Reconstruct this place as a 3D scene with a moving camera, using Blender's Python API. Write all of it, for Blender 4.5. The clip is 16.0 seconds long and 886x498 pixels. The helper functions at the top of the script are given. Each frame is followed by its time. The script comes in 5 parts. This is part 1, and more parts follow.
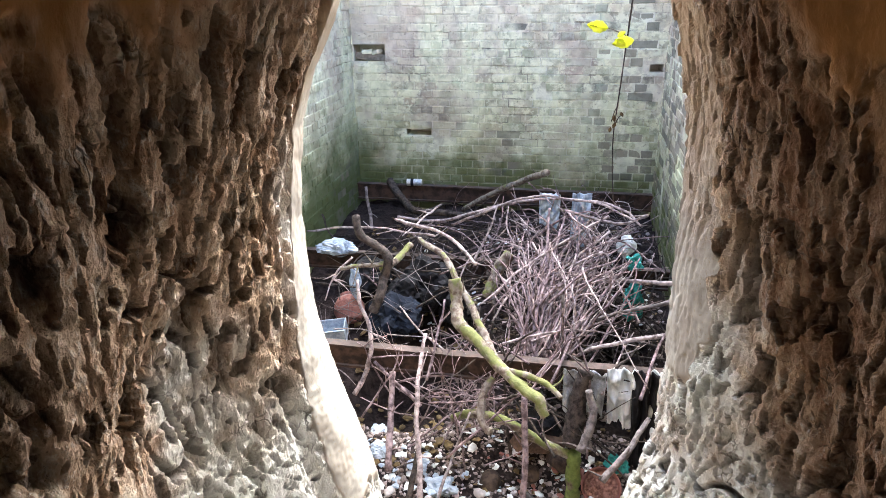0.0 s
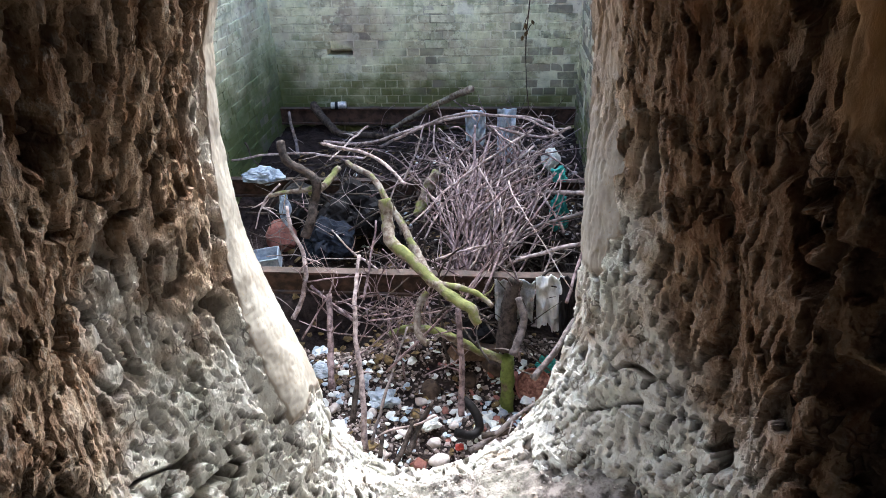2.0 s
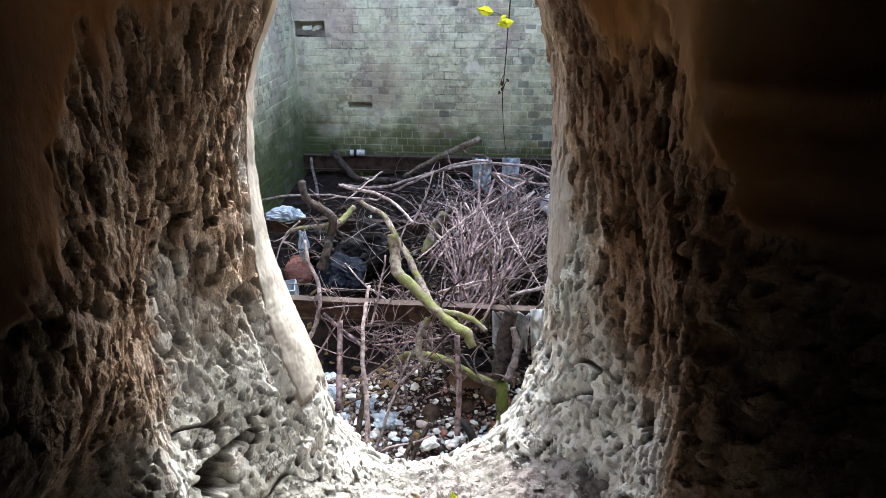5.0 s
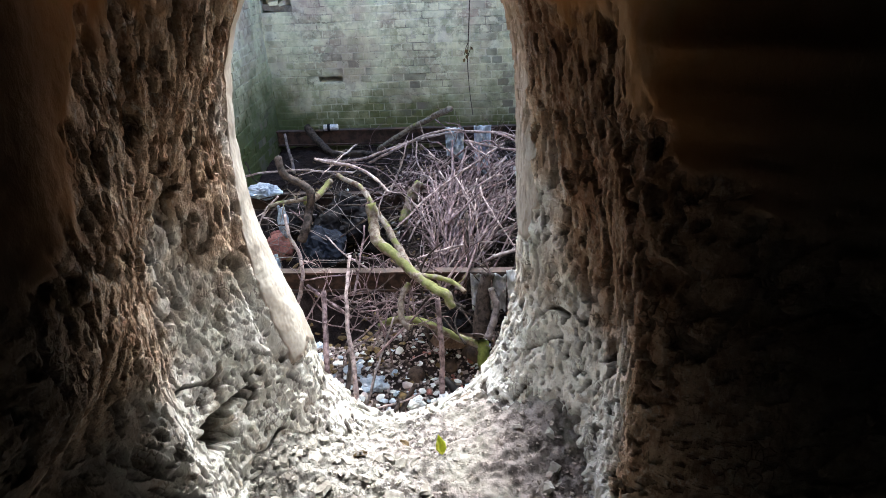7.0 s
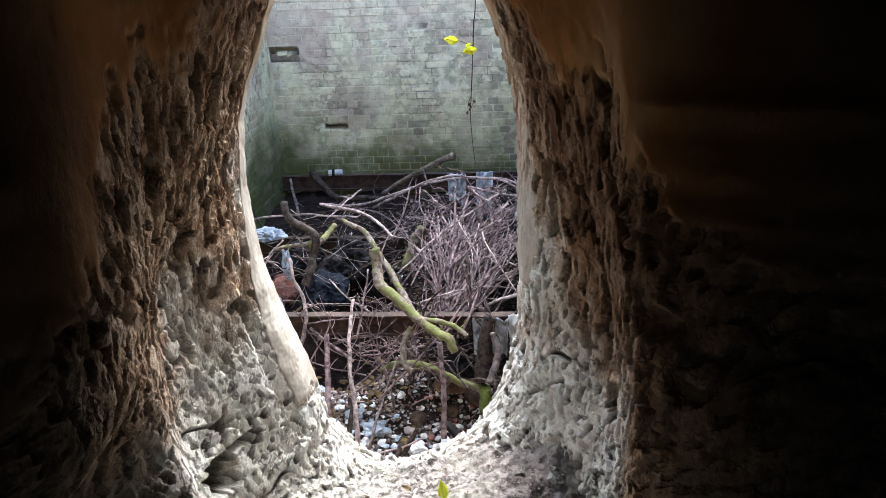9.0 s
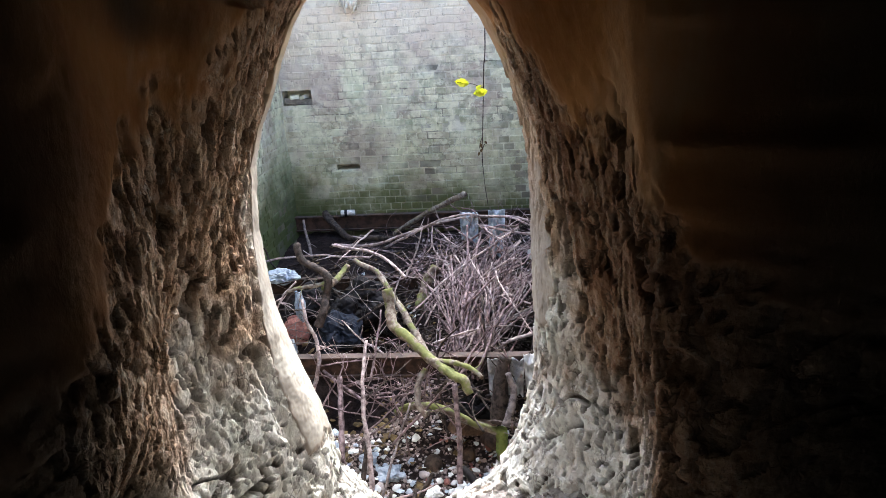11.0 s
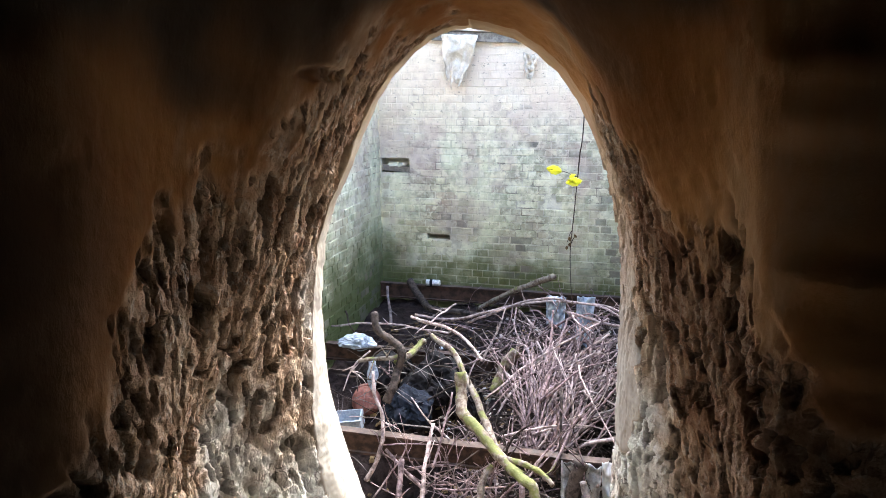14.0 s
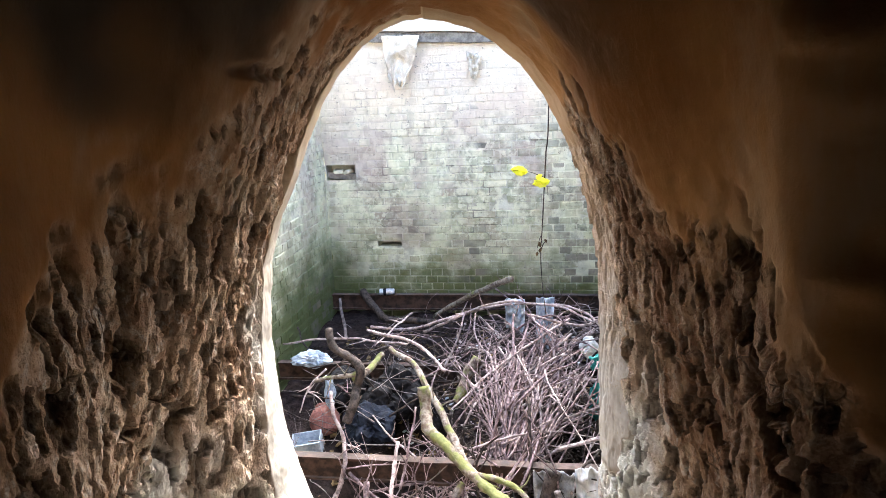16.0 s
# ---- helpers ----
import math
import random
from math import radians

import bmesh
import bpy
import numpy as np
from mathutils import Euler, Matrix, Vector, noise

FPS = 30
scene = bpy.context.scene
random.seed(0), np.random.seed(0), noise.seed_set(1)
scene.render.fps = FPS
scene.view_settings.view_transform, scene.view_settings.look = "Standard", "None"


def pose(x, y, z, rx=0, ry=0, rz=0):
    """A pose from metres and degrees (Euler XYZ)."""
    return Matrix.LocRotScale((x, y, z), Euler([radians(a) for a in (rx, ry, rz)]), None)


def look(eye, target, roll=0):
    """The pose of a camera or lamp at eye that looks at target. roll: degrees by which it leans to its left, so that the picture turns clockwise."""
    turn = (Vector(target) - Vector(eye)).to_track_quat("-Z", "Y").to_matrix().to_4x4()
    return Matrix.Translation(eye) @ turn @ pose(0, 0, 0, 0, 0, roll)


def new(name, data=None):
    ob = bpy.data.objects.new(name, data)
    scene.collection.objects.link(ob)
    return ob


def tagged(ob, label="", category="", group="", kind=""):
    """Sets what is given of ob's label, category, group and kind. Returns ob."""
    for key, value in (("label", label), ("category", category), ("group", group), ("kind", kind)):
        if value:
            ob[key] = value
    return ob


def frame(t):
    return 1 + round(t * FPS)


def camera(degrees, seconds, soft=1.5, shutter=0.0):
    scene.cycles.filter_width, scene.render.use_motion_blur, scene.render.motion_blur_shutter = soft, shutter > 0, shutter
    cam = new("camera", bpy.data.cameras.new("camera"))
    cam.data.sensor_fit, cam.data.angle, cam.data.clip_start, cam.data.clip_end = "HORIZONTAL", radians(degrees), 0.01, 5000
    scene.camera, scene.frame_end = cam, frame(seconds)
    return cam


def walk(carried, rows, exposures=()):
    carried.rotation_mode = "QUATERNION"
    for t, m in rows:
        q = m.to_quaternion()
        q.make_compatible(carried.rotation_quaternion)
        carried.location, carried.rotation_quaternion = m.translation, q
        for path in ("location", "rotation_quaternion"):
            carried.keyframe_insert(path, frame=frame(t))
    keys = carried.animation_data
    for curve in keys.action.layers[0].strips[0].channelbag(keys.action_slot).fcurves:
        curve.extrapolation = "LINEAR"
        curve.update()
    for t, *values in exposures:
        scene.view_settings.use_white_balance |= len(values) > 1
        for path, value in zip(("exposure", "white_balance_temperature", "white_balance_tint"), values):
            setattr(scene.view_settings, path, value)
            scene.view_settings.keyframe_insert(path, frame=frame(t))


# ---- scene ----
cam = camera(68.6, 16.0, soft=0.6)
PATH = [
    (0, (1.252, -0.845, 1.519), (0.876, 0.964, 0.754), -1.1),
    (0.5, (1.271, -0.871, 1.516), (0.86, 0.866, 0.613), -2.1),
    (1, (1.297, -0.842, 1.503), (1.048, 0.855, 0.474), -2.4),
    (1.5, (1.28, -0.847, 1.518), (1.089, 0.881, 0.528), -3.9),
    (2, (1.283, -0.903, 1.514), (1.116, 0.833, 0.536), -1.7),
    (2.5, (1.283, -0.961, 1.537), (1.207, 0.819, 0.628), -1.9),
    (3, (1.284, -1.013, 1.542), (1.245, 0.76, 0.618), -1.5),
    (3.5, (1.311, -1.082, 1.555), (1.182, 0.697, 0.651), -1.4),
    (4, (1.361, -1.163, 1.571), (1.176, 0.62, 0.684), 0.2),
    (4.2, (1.383, -1.172, 1.561), (1.158, 0.615, 0.692), 0.1),
    (6.3, (1.409, -1.407, 1.61), (1.248, 0.409, 0.789), -3.2),
    (6.5, (1.405, -1.411, 1.611), (1.252, 0.393, 0.761), -3.4),
    (7, (1.426, -1.387, 1.597), (1.268, 0.386, 0.685), -2.9),
    (7.5, (1.43, -1.402, 1.594), (1.261, 0.357, 0.657), -2.9),
    (8, (1.428, -1.417, 1.607), (1.278, 0.374, 0.728), -2.4),
    (8.5, (1.427, -1.429, 1.619), (1.27, 0.383, 0.787), -2.5),
    (10.8, (1.418, -1.433, 1.638), (1.237, 0.438, 0.955), -3.1),
    (11, (1.421, -1.405, 1.632), (1.223, 0.464, 0.949), -3.8),
    (11.5, (1.419, -1.355, 1.627), (1.083, 0.528, 1.04), -2.5),
    (12, (1.429, -1.298, 1.636), (1.067, 0.579, 1.047), -2.8),
    (12.5, (1.441, -1.274, 1.65), (1.042, 0.612, 1.117), -2.6),
    (13, (1.44, -1.245, 1.658), (0.997, 0.646, 1.178), -2.0),
    (13.5, (1.45, -1.212, 1.66), (0.989, 0.689, 1.242), -1.2),
    (14, (1.438, -1.198, 1.646), (0.964, 0.686, 1.173), -0.5),
    (14.5, (1.404, -1.138, 1.636), (1.045, 0.761, 1.123), -1.1),
    (15, (1.359, -1.097, 1.635), (1.102, 0.82, 1.128), -1.2),
    (15.5, (1.357, -1.068, 1.632), (1.094, 0.858, 1.163), -2.8),
    (16, (1.367, -1.037, 1.632), (1.046, 0.881, 1.165), -2.7),
]
walk(cam, [(t, look(eye, target, roll)) for t, eye, target, roll in PATH],
     [(0, 3.45, 6250, 8), (0.7, 3.25, 6150, 7), (1.5, 2.85, 5950, 6), (4, 2.85, 5950, 6), (7, 2.85, 6000, 6), (9, 2.85, 6000, 7), (11, 2.95, 6100, 8), (12.5, 3.1, 6150, 8), (14, 3.45, 6200, 8), (16, 3.6, 6300, 9)])

# ---- light ----
world = bpy.data.worlds.new("sky")
scene.world = world
world.use_nodes = True
wn = world.node_tree
sky = wn.nodes.new("ShaderNodeTexSky")
sky.sky_type, sky.sun_disc = "NISHITA", False
sky.sun_elevation, sky.sun_rotation = radians(50), radians(9)
sky.dust_density, sky.air_density = 3.0, 1.0
wn.links.new(sky.outputs[0], wn.nodes["Background"].inputs[0])
wn.nodes["Background"].inputs[1].default_value = 0.15
sun = new("sun", bpy.data.lights.new("sun", "SUN"))
sun.data.energy, sun.data.angle, sun.data.color = 1.5, radians(42), (1.0, 0.98, 0.95)
sun.matrix_world = look((0, 0, 0), (-0.10, -0.635, -0.766))


# ---- small helpers ----
def mesh_object(name, verts, faces, material, smooth=False):
    me = bpy.data.meshes.new(name)
    me.from_pydata(verts, [], faces)
    me.validate()
    me.update()
    if material:
        me.materials.append(material)
    if smooth:
        me.polygons.foreach_set("use_smooth", [True] * len(me.polygons))
    return new(name, me)


def part(name, bm, material, parent, label=""):
    me = bpy.data.meshes.new(name)
    bm.to_mesh(me)
    bm.free()
    me.materials.append(material)
    ob = new(name, me)
    ob.parent = parent
    return tagged(ob, label)


def single(name, bm, material, label, category, group="", kind="", smooth=False):
    me = bpy.data.meshes.new(name)
    bm.to_mesh(me)
    bm.free()
    me.materials.append(material)
    if smooth:
        me.polygons.foreach_set("use_smooth", [True] * len(me.polygons))
    return tagged(new(name, me), label, category, group, kind)


def base(name, place, label, category, group=""):
    ob = new(name)
    ob.location = place
    ob.empty_display_size = 0.05
    return tagged(ob, label, category, group)


def box(x0, x1, y0, y1, z0, z1, bevel=0.0, jitter=0.0):
    bm = bmesh.new()
    bmesh.ops.create_cube(bm, size=1)
    for v in bm.verts:
        v.co = Vector(((x0 + x1) / 2 + v.co.x * (x1 - x0), (y0 + y1) / 2 + v.co.y * (y1 - y0), (z0 + z1) / 2 + v.co.z * (z1 - z0)))
    if bevel:
        bmesh.ops.bevel(bm, geom=bm.edges[:], offset=bevel, segments=2, affect="EDGES", profile=0.6)
    if jitter:
        for v in bm.verts:
            v.co += noise.noise_vector(v.co * 9) * jitter
    return bm


def step(a, b, x):
    x = min(1.0, max(0.0, (x - a) / (b - a)))
    return x * x * (3 - 2 * x)


def spline(points, n):
    """n + 1 points on a smooth line through the given ones."""
    p = [Vector(q) for q in points]
    p = [p[0] * 2 - p[1]] + p + [p[-1] * 2 - p[-2]]
    out = []
    for i in range(n + 1):
        s = i / n * (len(p) - 3)
        k = min(int(s), len(p) - 4)
        f = s - k
        a, b, c, d = p[k:k + 4]
        out.append(0.5 * (2 * b + (c - a) * f + (2 * a - 5 * b + 4 * c - d) * f * f + (3 * b - a - 3 * c + d) * f ** 3))
    return out


def tube(verts, faces, line, r0, r1, sides, rough=0.0, seed=0.0):
    """Adds a tapered, knobbly tube along a line to the lists."""
    start = len(verts)
    n = len(line)
    a = (line[1] - line[0]).normalized().orthogonal().normalized()
    for i, p in enumerate(line):
        d = (line[min(i + 1, n - 1)] - line[max(i - 1, 0)]).normalized()
        a = (a - d * a.dot(d)).normalized()
        b = d.cross(a)
        r = r0 + (r1 - r0) * i / (n - 1)
        for k in range(sides):
            q = math.tau * k / sides
            w = a * math.cos(q) + b * math.sin(q)
            f = 1 + rough * noise.noise(p * 22 + w * 0.9 + Vector((seed, 0, 0))) + rough * 0.6 * noise.noise(p * 60 + w * 2)
            verts.append(p + w * r * f)
    for i in range(n - 1):
        for k in range(sides):
            k2 = (k + 1) % sides
            faces.append((start + i * sides + k, start + i * sides + k2, start + (i + 1) * sides + k2, start + (i + 1) * sides + k))
    faces.append(tuple(start + k for k in reversed(range(sides))))
    faces.append(tuple(start + (n - 1) * sides + k for k in range(sides)))


# ---- materials ----
class Nodes:
    """Short ways to write a node material."""

    def __init__(self, name, rough=0.85, specular=0.3, metal=0.0):
        self.m = bpy.data.materials.new(name)
        self.m.use_nodes = True
        self.t = self.m.node_tree
        self.shader = self.t.nodes["Principled BSDF"]
        self.shader.inputs["Roughness"].default_value = rough
        self.shader.inputs["Specular IOR Level"].default_value = specular
        self.shader.inputs["Metallic"].default_value = metal
        self.place = self.t.nodes.new("ShaderNodeNewGeometry")

    def node(self, kind, **sockets):
        n = self.t.nodes.new(kind)
        for k, v in sockets.items():
            self.put(n.inputs[k.replace("_", " ")], v)
        return n

    def put(self, socket, v):
        if hasattr(v, "is_output"):
            self.t.links.new(v, socket)
        elif isinstance(v, tuple) and len(v) == 3 and socket.type == "RGBA":
            socket.default_value = (*v, 1)
        else:
            socket.default_value = v

    def scaled(self, x, y, z):
        n = self.t.nodes.new("ShaderNodeMapping")
        self.put(n.inputs["Vector"], self.place.outputs["Position"])
        n.inputs["Scale"].default_value = (x, y, z)
        return n.outputs[0]

    def noise(self, scale, detail=4, rough=0.55, at=None, distortion=0.0):
        n = self.node("ShaderNodeTexNoise", Vector=at or self.place.outputs["Position"], Scale=scale, Detail=detail, Roughness=rough, Distortion=distortion)
        return n.outputs["Fac"]

    def cells(self, scale, at=None, out="Distance"):
        return self.node("ShaderNodeTexVoronoi", Vector=at or self.place.outputs["Position"], Scale=scale).outputs[out]

    def span(self, value, a, b, c=0.0, d=1.0):
        n = self.t.nodes.new("ShaderNodeMapRange")
        n.interpolation_type = "SMOOTHSTEP"
        for i, v in enumerate((value, a, b, c, d)):
            self.put(n.inputs[i], v)
        return n.outputs[0]

    def math(self, op, a, b=0.0):
        n = self.t.nodes.new("ShaderNodeMath")
        n.operation = op
        self.put(n.inputs[0], a)
        self.put(n.inputs[1], b)
        return n.outputs[0]

    def mix(self, fac, a, b, blend="MIX"):
        n = self.t.nodes.new("ShaderNodeMix")
        n.data_type, n.blend_type = "RGBA", blend
        self.put(n.inputs[0], fac)
        self.put(n.inputs[6], a)
        self.put(n.inputs[7], b)
        return n.outputs[2]

    def axis(self, i):
        n = self.node("ShaderNodeSeparateXYZ", Vector=self.place.outputs["Position"])
        return n.outputs[i]

    def mask(self, name):
        n = self.t.nodes.new("ShaderNodeAttribute")
        n.attribute_name = name
        return n.outputs["Fac"]

    def rnd(self):
        n = self.t.nodes.new("ShaderNodeObjectInfo")
        return self.math("FRACT", self.math("ADD", n.outputs["Random"], self.place.outputs["Random Per Island"]))

    def bump(self, height, strength, distance=0.01):
        n = self.node("ShaderNodeBump", Height=height, Strength=strength, Distance=distance)
        self.put(self.shader.inputs["Normal"], n.outputs[0])

    def done(self, colour, rough=None):
        self.put(self.shader.inputs["Base Color"], colour)
        if rough is not None:
            self.put(self.shader.inputs["Roughness"], rough)
        return self.m


def plain(name, a, b, scale=8, rough=0.8, specular=0.3, metal=0.0, bump=0.3, distance=0.004, fine=60):
    """A surface of two mottled colours with fine grain."""
    n = Nodes(name, rough, specular, metal)
    big, small = n.noise(scale, 5), n.noise(fine, 4)
    fac = n.span(n.math("ADD", n.math("MULTIPLY", big, 0.65), n.math("MULTIPLY", small, 0.35)), 0.35, 0.65)
    n.bump(n.math("ADD", small, n.math("MULTIPLY", big, 0.5)), bump, distance)
    return n.done(n.mix(fac, a, b))


def tunnel_material():
    n = Nodes("weathered_render_and_stone", 0.92, 0.15)
    erode, band = n.mask("erode"), n.mask("band")
    z = n.axis(2)
    long = n.scaled(1, 1, 0.4)
    broad, mid, fine = n.noise(2.6, 5), n.noise(20, 7, 0.68, long), n.noise(70, 5, 0.65)
    ochre = n.mix(n.span(broad, 0.35, 0.68), (0.23, 0.095, 0.025), (0.41, 0.195, 0.063))
    ochre = n.mix(n.span(n.noise(5, 5, 0.6, n.scaled(1, 1, 0.25)), 0.5, 0.75, 0, 0.6), ochre, (0.42, 0.32, 0.21))
    rust = n.mix(n.span(mid, 0.34, 0.60), (0.36, 0.215, 0.13), (0.68, 0.50, 0.35))
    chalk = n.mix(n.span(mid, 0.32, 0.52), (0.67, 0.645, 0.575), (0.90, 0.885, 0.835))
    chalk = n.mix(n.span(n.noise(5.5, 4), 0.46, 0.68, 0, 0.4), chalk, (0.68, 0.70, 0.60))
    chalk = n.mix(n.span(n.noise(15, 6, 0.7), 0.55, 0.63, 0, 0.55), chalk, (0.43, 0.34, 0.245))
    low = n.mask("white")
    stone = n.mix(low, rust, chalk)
    fleck = n.noise(48, 6, 0.7, n.scaled(1, 1, 0.7))
    stone = n.mix(n.span(fleck, 0.53, 0.65, 0, 0.55), stone, (0.80, 0.75, 0.65))
    # Dark flecks, streaks and pores put the shade of shallow pits into the colour.
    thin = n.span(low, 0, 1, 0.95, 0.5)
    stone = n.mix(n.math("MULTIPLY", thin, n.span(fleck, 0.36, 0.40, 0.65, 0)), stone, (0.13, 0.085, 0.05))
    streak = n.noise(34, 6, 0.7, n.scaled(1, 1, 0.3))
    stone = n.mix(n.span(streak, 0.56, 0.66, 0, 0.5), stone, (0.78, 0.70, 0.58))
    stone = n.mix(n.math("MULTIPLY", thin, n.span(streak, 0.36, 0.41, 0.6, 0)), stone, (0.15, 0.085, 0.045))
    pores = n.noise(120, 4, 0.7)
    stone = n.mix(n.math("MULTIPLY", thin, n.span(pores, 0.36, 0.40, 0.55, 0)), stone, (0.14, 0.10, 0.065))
    stone = n.mix(n.math("MULTIPLY", thin, n.span(n.noise(6.5, 4, 0.6, long), 0.54, 0.68, 0, 0.5)), stone, (0.33, 0.16, 0.07))
    # Red-brown stain; its darkness also puts the right wall's shade into the colour.
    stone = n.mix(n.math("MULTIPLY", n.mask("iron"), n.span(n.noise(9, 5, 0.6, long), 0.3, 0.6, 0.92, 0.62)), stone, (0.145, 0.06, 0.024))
    # Pits and hollows: brown inner stone, taken near black for their shade.
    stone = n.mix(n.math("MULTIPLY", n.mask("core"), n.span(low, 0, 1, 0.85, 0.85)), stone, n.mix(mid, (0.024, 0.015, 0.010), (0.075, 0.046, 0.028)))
    colour = n.mix(erode, ochre, stone)
    # Inner walls are coloured darker where the daylight from the mouth gives out.
    colour = n.mix(n.math("MULTIPLY", n.mask("inner_shade"), 0.92), colour, (0.035, 0.031, 0.024))
    lip = n.mix(n.span(n.noise(9, 5), 0.4, 0.7), (0.40, 0.36, 0.31), (0.55, 0.52, 0.46))
    lip = n.mix(n.span(n.noise(130, 2), 0.60, 0.68, 0, 0.75), lip, (0.4, 0.33, 0.24))
    lip = n.mix(n.span(z, 1.0, 1.75, 0, 0.75), lip, (0.62, 0.46, 0.27))
    swirl = n.node("ShaderNodeVectorMath")
    swirl.operation = "ADD"
    wob = n.node("ShaderNodeTexNoise", Vector=n.place.outputs["Position"], Scale=22.0, Detail=3.0)
    gain = n.node("ShaderNodeVectorMath")
    gain.operation = "SCALE"
    n.put(gain.inputs[0], wob.outputs["Color"])
    gain.inputs["Scale"].default_value = 0.035
    n.put(swirl.inputs[0], n.scaled(1, 1, 0.6))
    n.put(swirl.inputs[1], gain.outputs[0])
    flakes = n.cells(75, swirl.outputs[0])
    gaps = n.node("ShaderNodeTexVoronoi", Vector=swirl.outputs[0], Scale=42.0)
    gaps.feature = "DISTANCE_TO_EDGE"
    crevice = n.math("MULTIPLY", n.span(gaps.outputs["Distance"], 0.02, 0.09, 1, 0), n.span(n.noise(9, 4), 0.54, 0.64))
    # Crevices: the grooves' shade is also painted into the colour.
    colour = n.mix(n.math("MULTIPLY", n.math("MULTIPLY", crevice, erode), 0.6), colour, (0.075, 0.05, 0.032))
    colour = n.mix(band, colour, lip)
    fine = n.math("SUBTRACT", n.math("ADD", fine, n.math("MULTIPLY", flakes, 0.3)), n.math("MULTIPLY", n.math("MULTIPLY", crevice, erode), 0.9))
    grain = n.math("ADD", n.math("ADD", fine, n.math("MULTIPLY", n.math("ADD", fleck, streak), 1.3)), n.math("MULTIPLY", n.noise(170, 3, 0.6), 0.4))
    n.bump(n.math("ADD", n.math("MULTIPLY", grain, n.span(erode, 0, 1, 0.12, 1)), n.math("MULTIPLY", mid, 0.5)), n.math("SUBTRACT", n.span(low, 0, 1, 1.0, 0.55), n.math("MULTIPLY", band, 0.5)), 0.008)
    return n.done(colour)


def floor_material():
    n = Nodes("trodden_chalky_soil", 0.95, 0.1)
    broad, mid, fine = n.noise(4, 5), n.noise(22, 6, 0.65), n.noise(110, 4, 0.7)
    c = n.mix(n.span(mid, 0.40, 0.58), (0.085, 0.07, 0.064), (0.31, 0.27, 0.25))
    c = n.mix(n.span(broad, 0.45, 0.65, 0, 0.7), c, (0.36, 0.345, 0.29))
    c = n.mix(n.span(fine, 0.6, 0.75, 0, 0.4), c, (0.12, 0.09, 0.07))
    chalk = n.mix(n.span(mid, 0.40, 0.58), (0.11, 0.10, 0.09), (0.38, 0.37, 0.34))
    c = n.mix(n.math("MULTIPLY", n.mask("chalky"), 0.8), c, chalk)
    n.bump(n.math("ADD", mid, n.math("MULTIPLY", fine, 0.6)), 0.9, 0.012)
    return n.done(c)


def weathered(n, c, cover=1.0):
    """Whitewash, limewash runs, damp and algae that spread over bricks and joints alike."""
    z = n.axis(2)
    run = n.noise(3.2, 5, 0.6, n.scaled(1, 1, 0.22))
    c = n.mix(n.span(run, 0.47, 0.66, 0, 0.62), c, (0.80, 0.82, 0.61))
    c = n.mix(n.span(n.noise(13, 6, 0.65), 0.48, 0.60, 0, 0.75), c, (0.86, 0.85, 0.68))
    c = n.mix(n.span(n.noise(2.2, 4), 0.44, 0.62, 0, 0.55), c, (0.44, 0.335, 0.31))
    c = n.mix(n.span(n.math("ADD", z, n.math("MULTIPLY", n.noise(3, 4), 0.5)), 1.2, 1.95, 0, 0.75), c, (0.82, 0.69, 0.55))
    damp = n.math("ADD", z, n.math("MULTIPLY", n.math("SUBTRACT", n.noise(2.3, 5, 0.6), 0.5), 1.3))
    c = n.mix(n.span(damp, 0.1, 0.9, 0.4 * cover, 0), c, (0.42, 0.45, 0.25))
    c = n.mix(n.span(damp, -0.35, 0.12, 0.9 * cover, 0), c, (0.085, 0.10, 0.03))
    side = n.span(n.axis(0), -0.86, -0.75, 0.35, 0)
    c = n.mix(n.math("MULTIPLY", side, n.noise(4, 4)), c, (0.34, 0.40, 0.30))
    c = n.mix(n.math("MULTIPLY", n.span(n.axis(0), -0.75, -0.3, 0.8, 0), n.span(damp, -0.2, 0.5, 1, 0)), c, (0.075, 0.10, 0.035))
    spots = n.span(n.noise(24, 6, 0.72, n.scaled(1, 1, 1.6)), 0.58, 0.68, 0, 0.6)
    return n.mix(spots, c, (0.10, 0.095, 0.075))


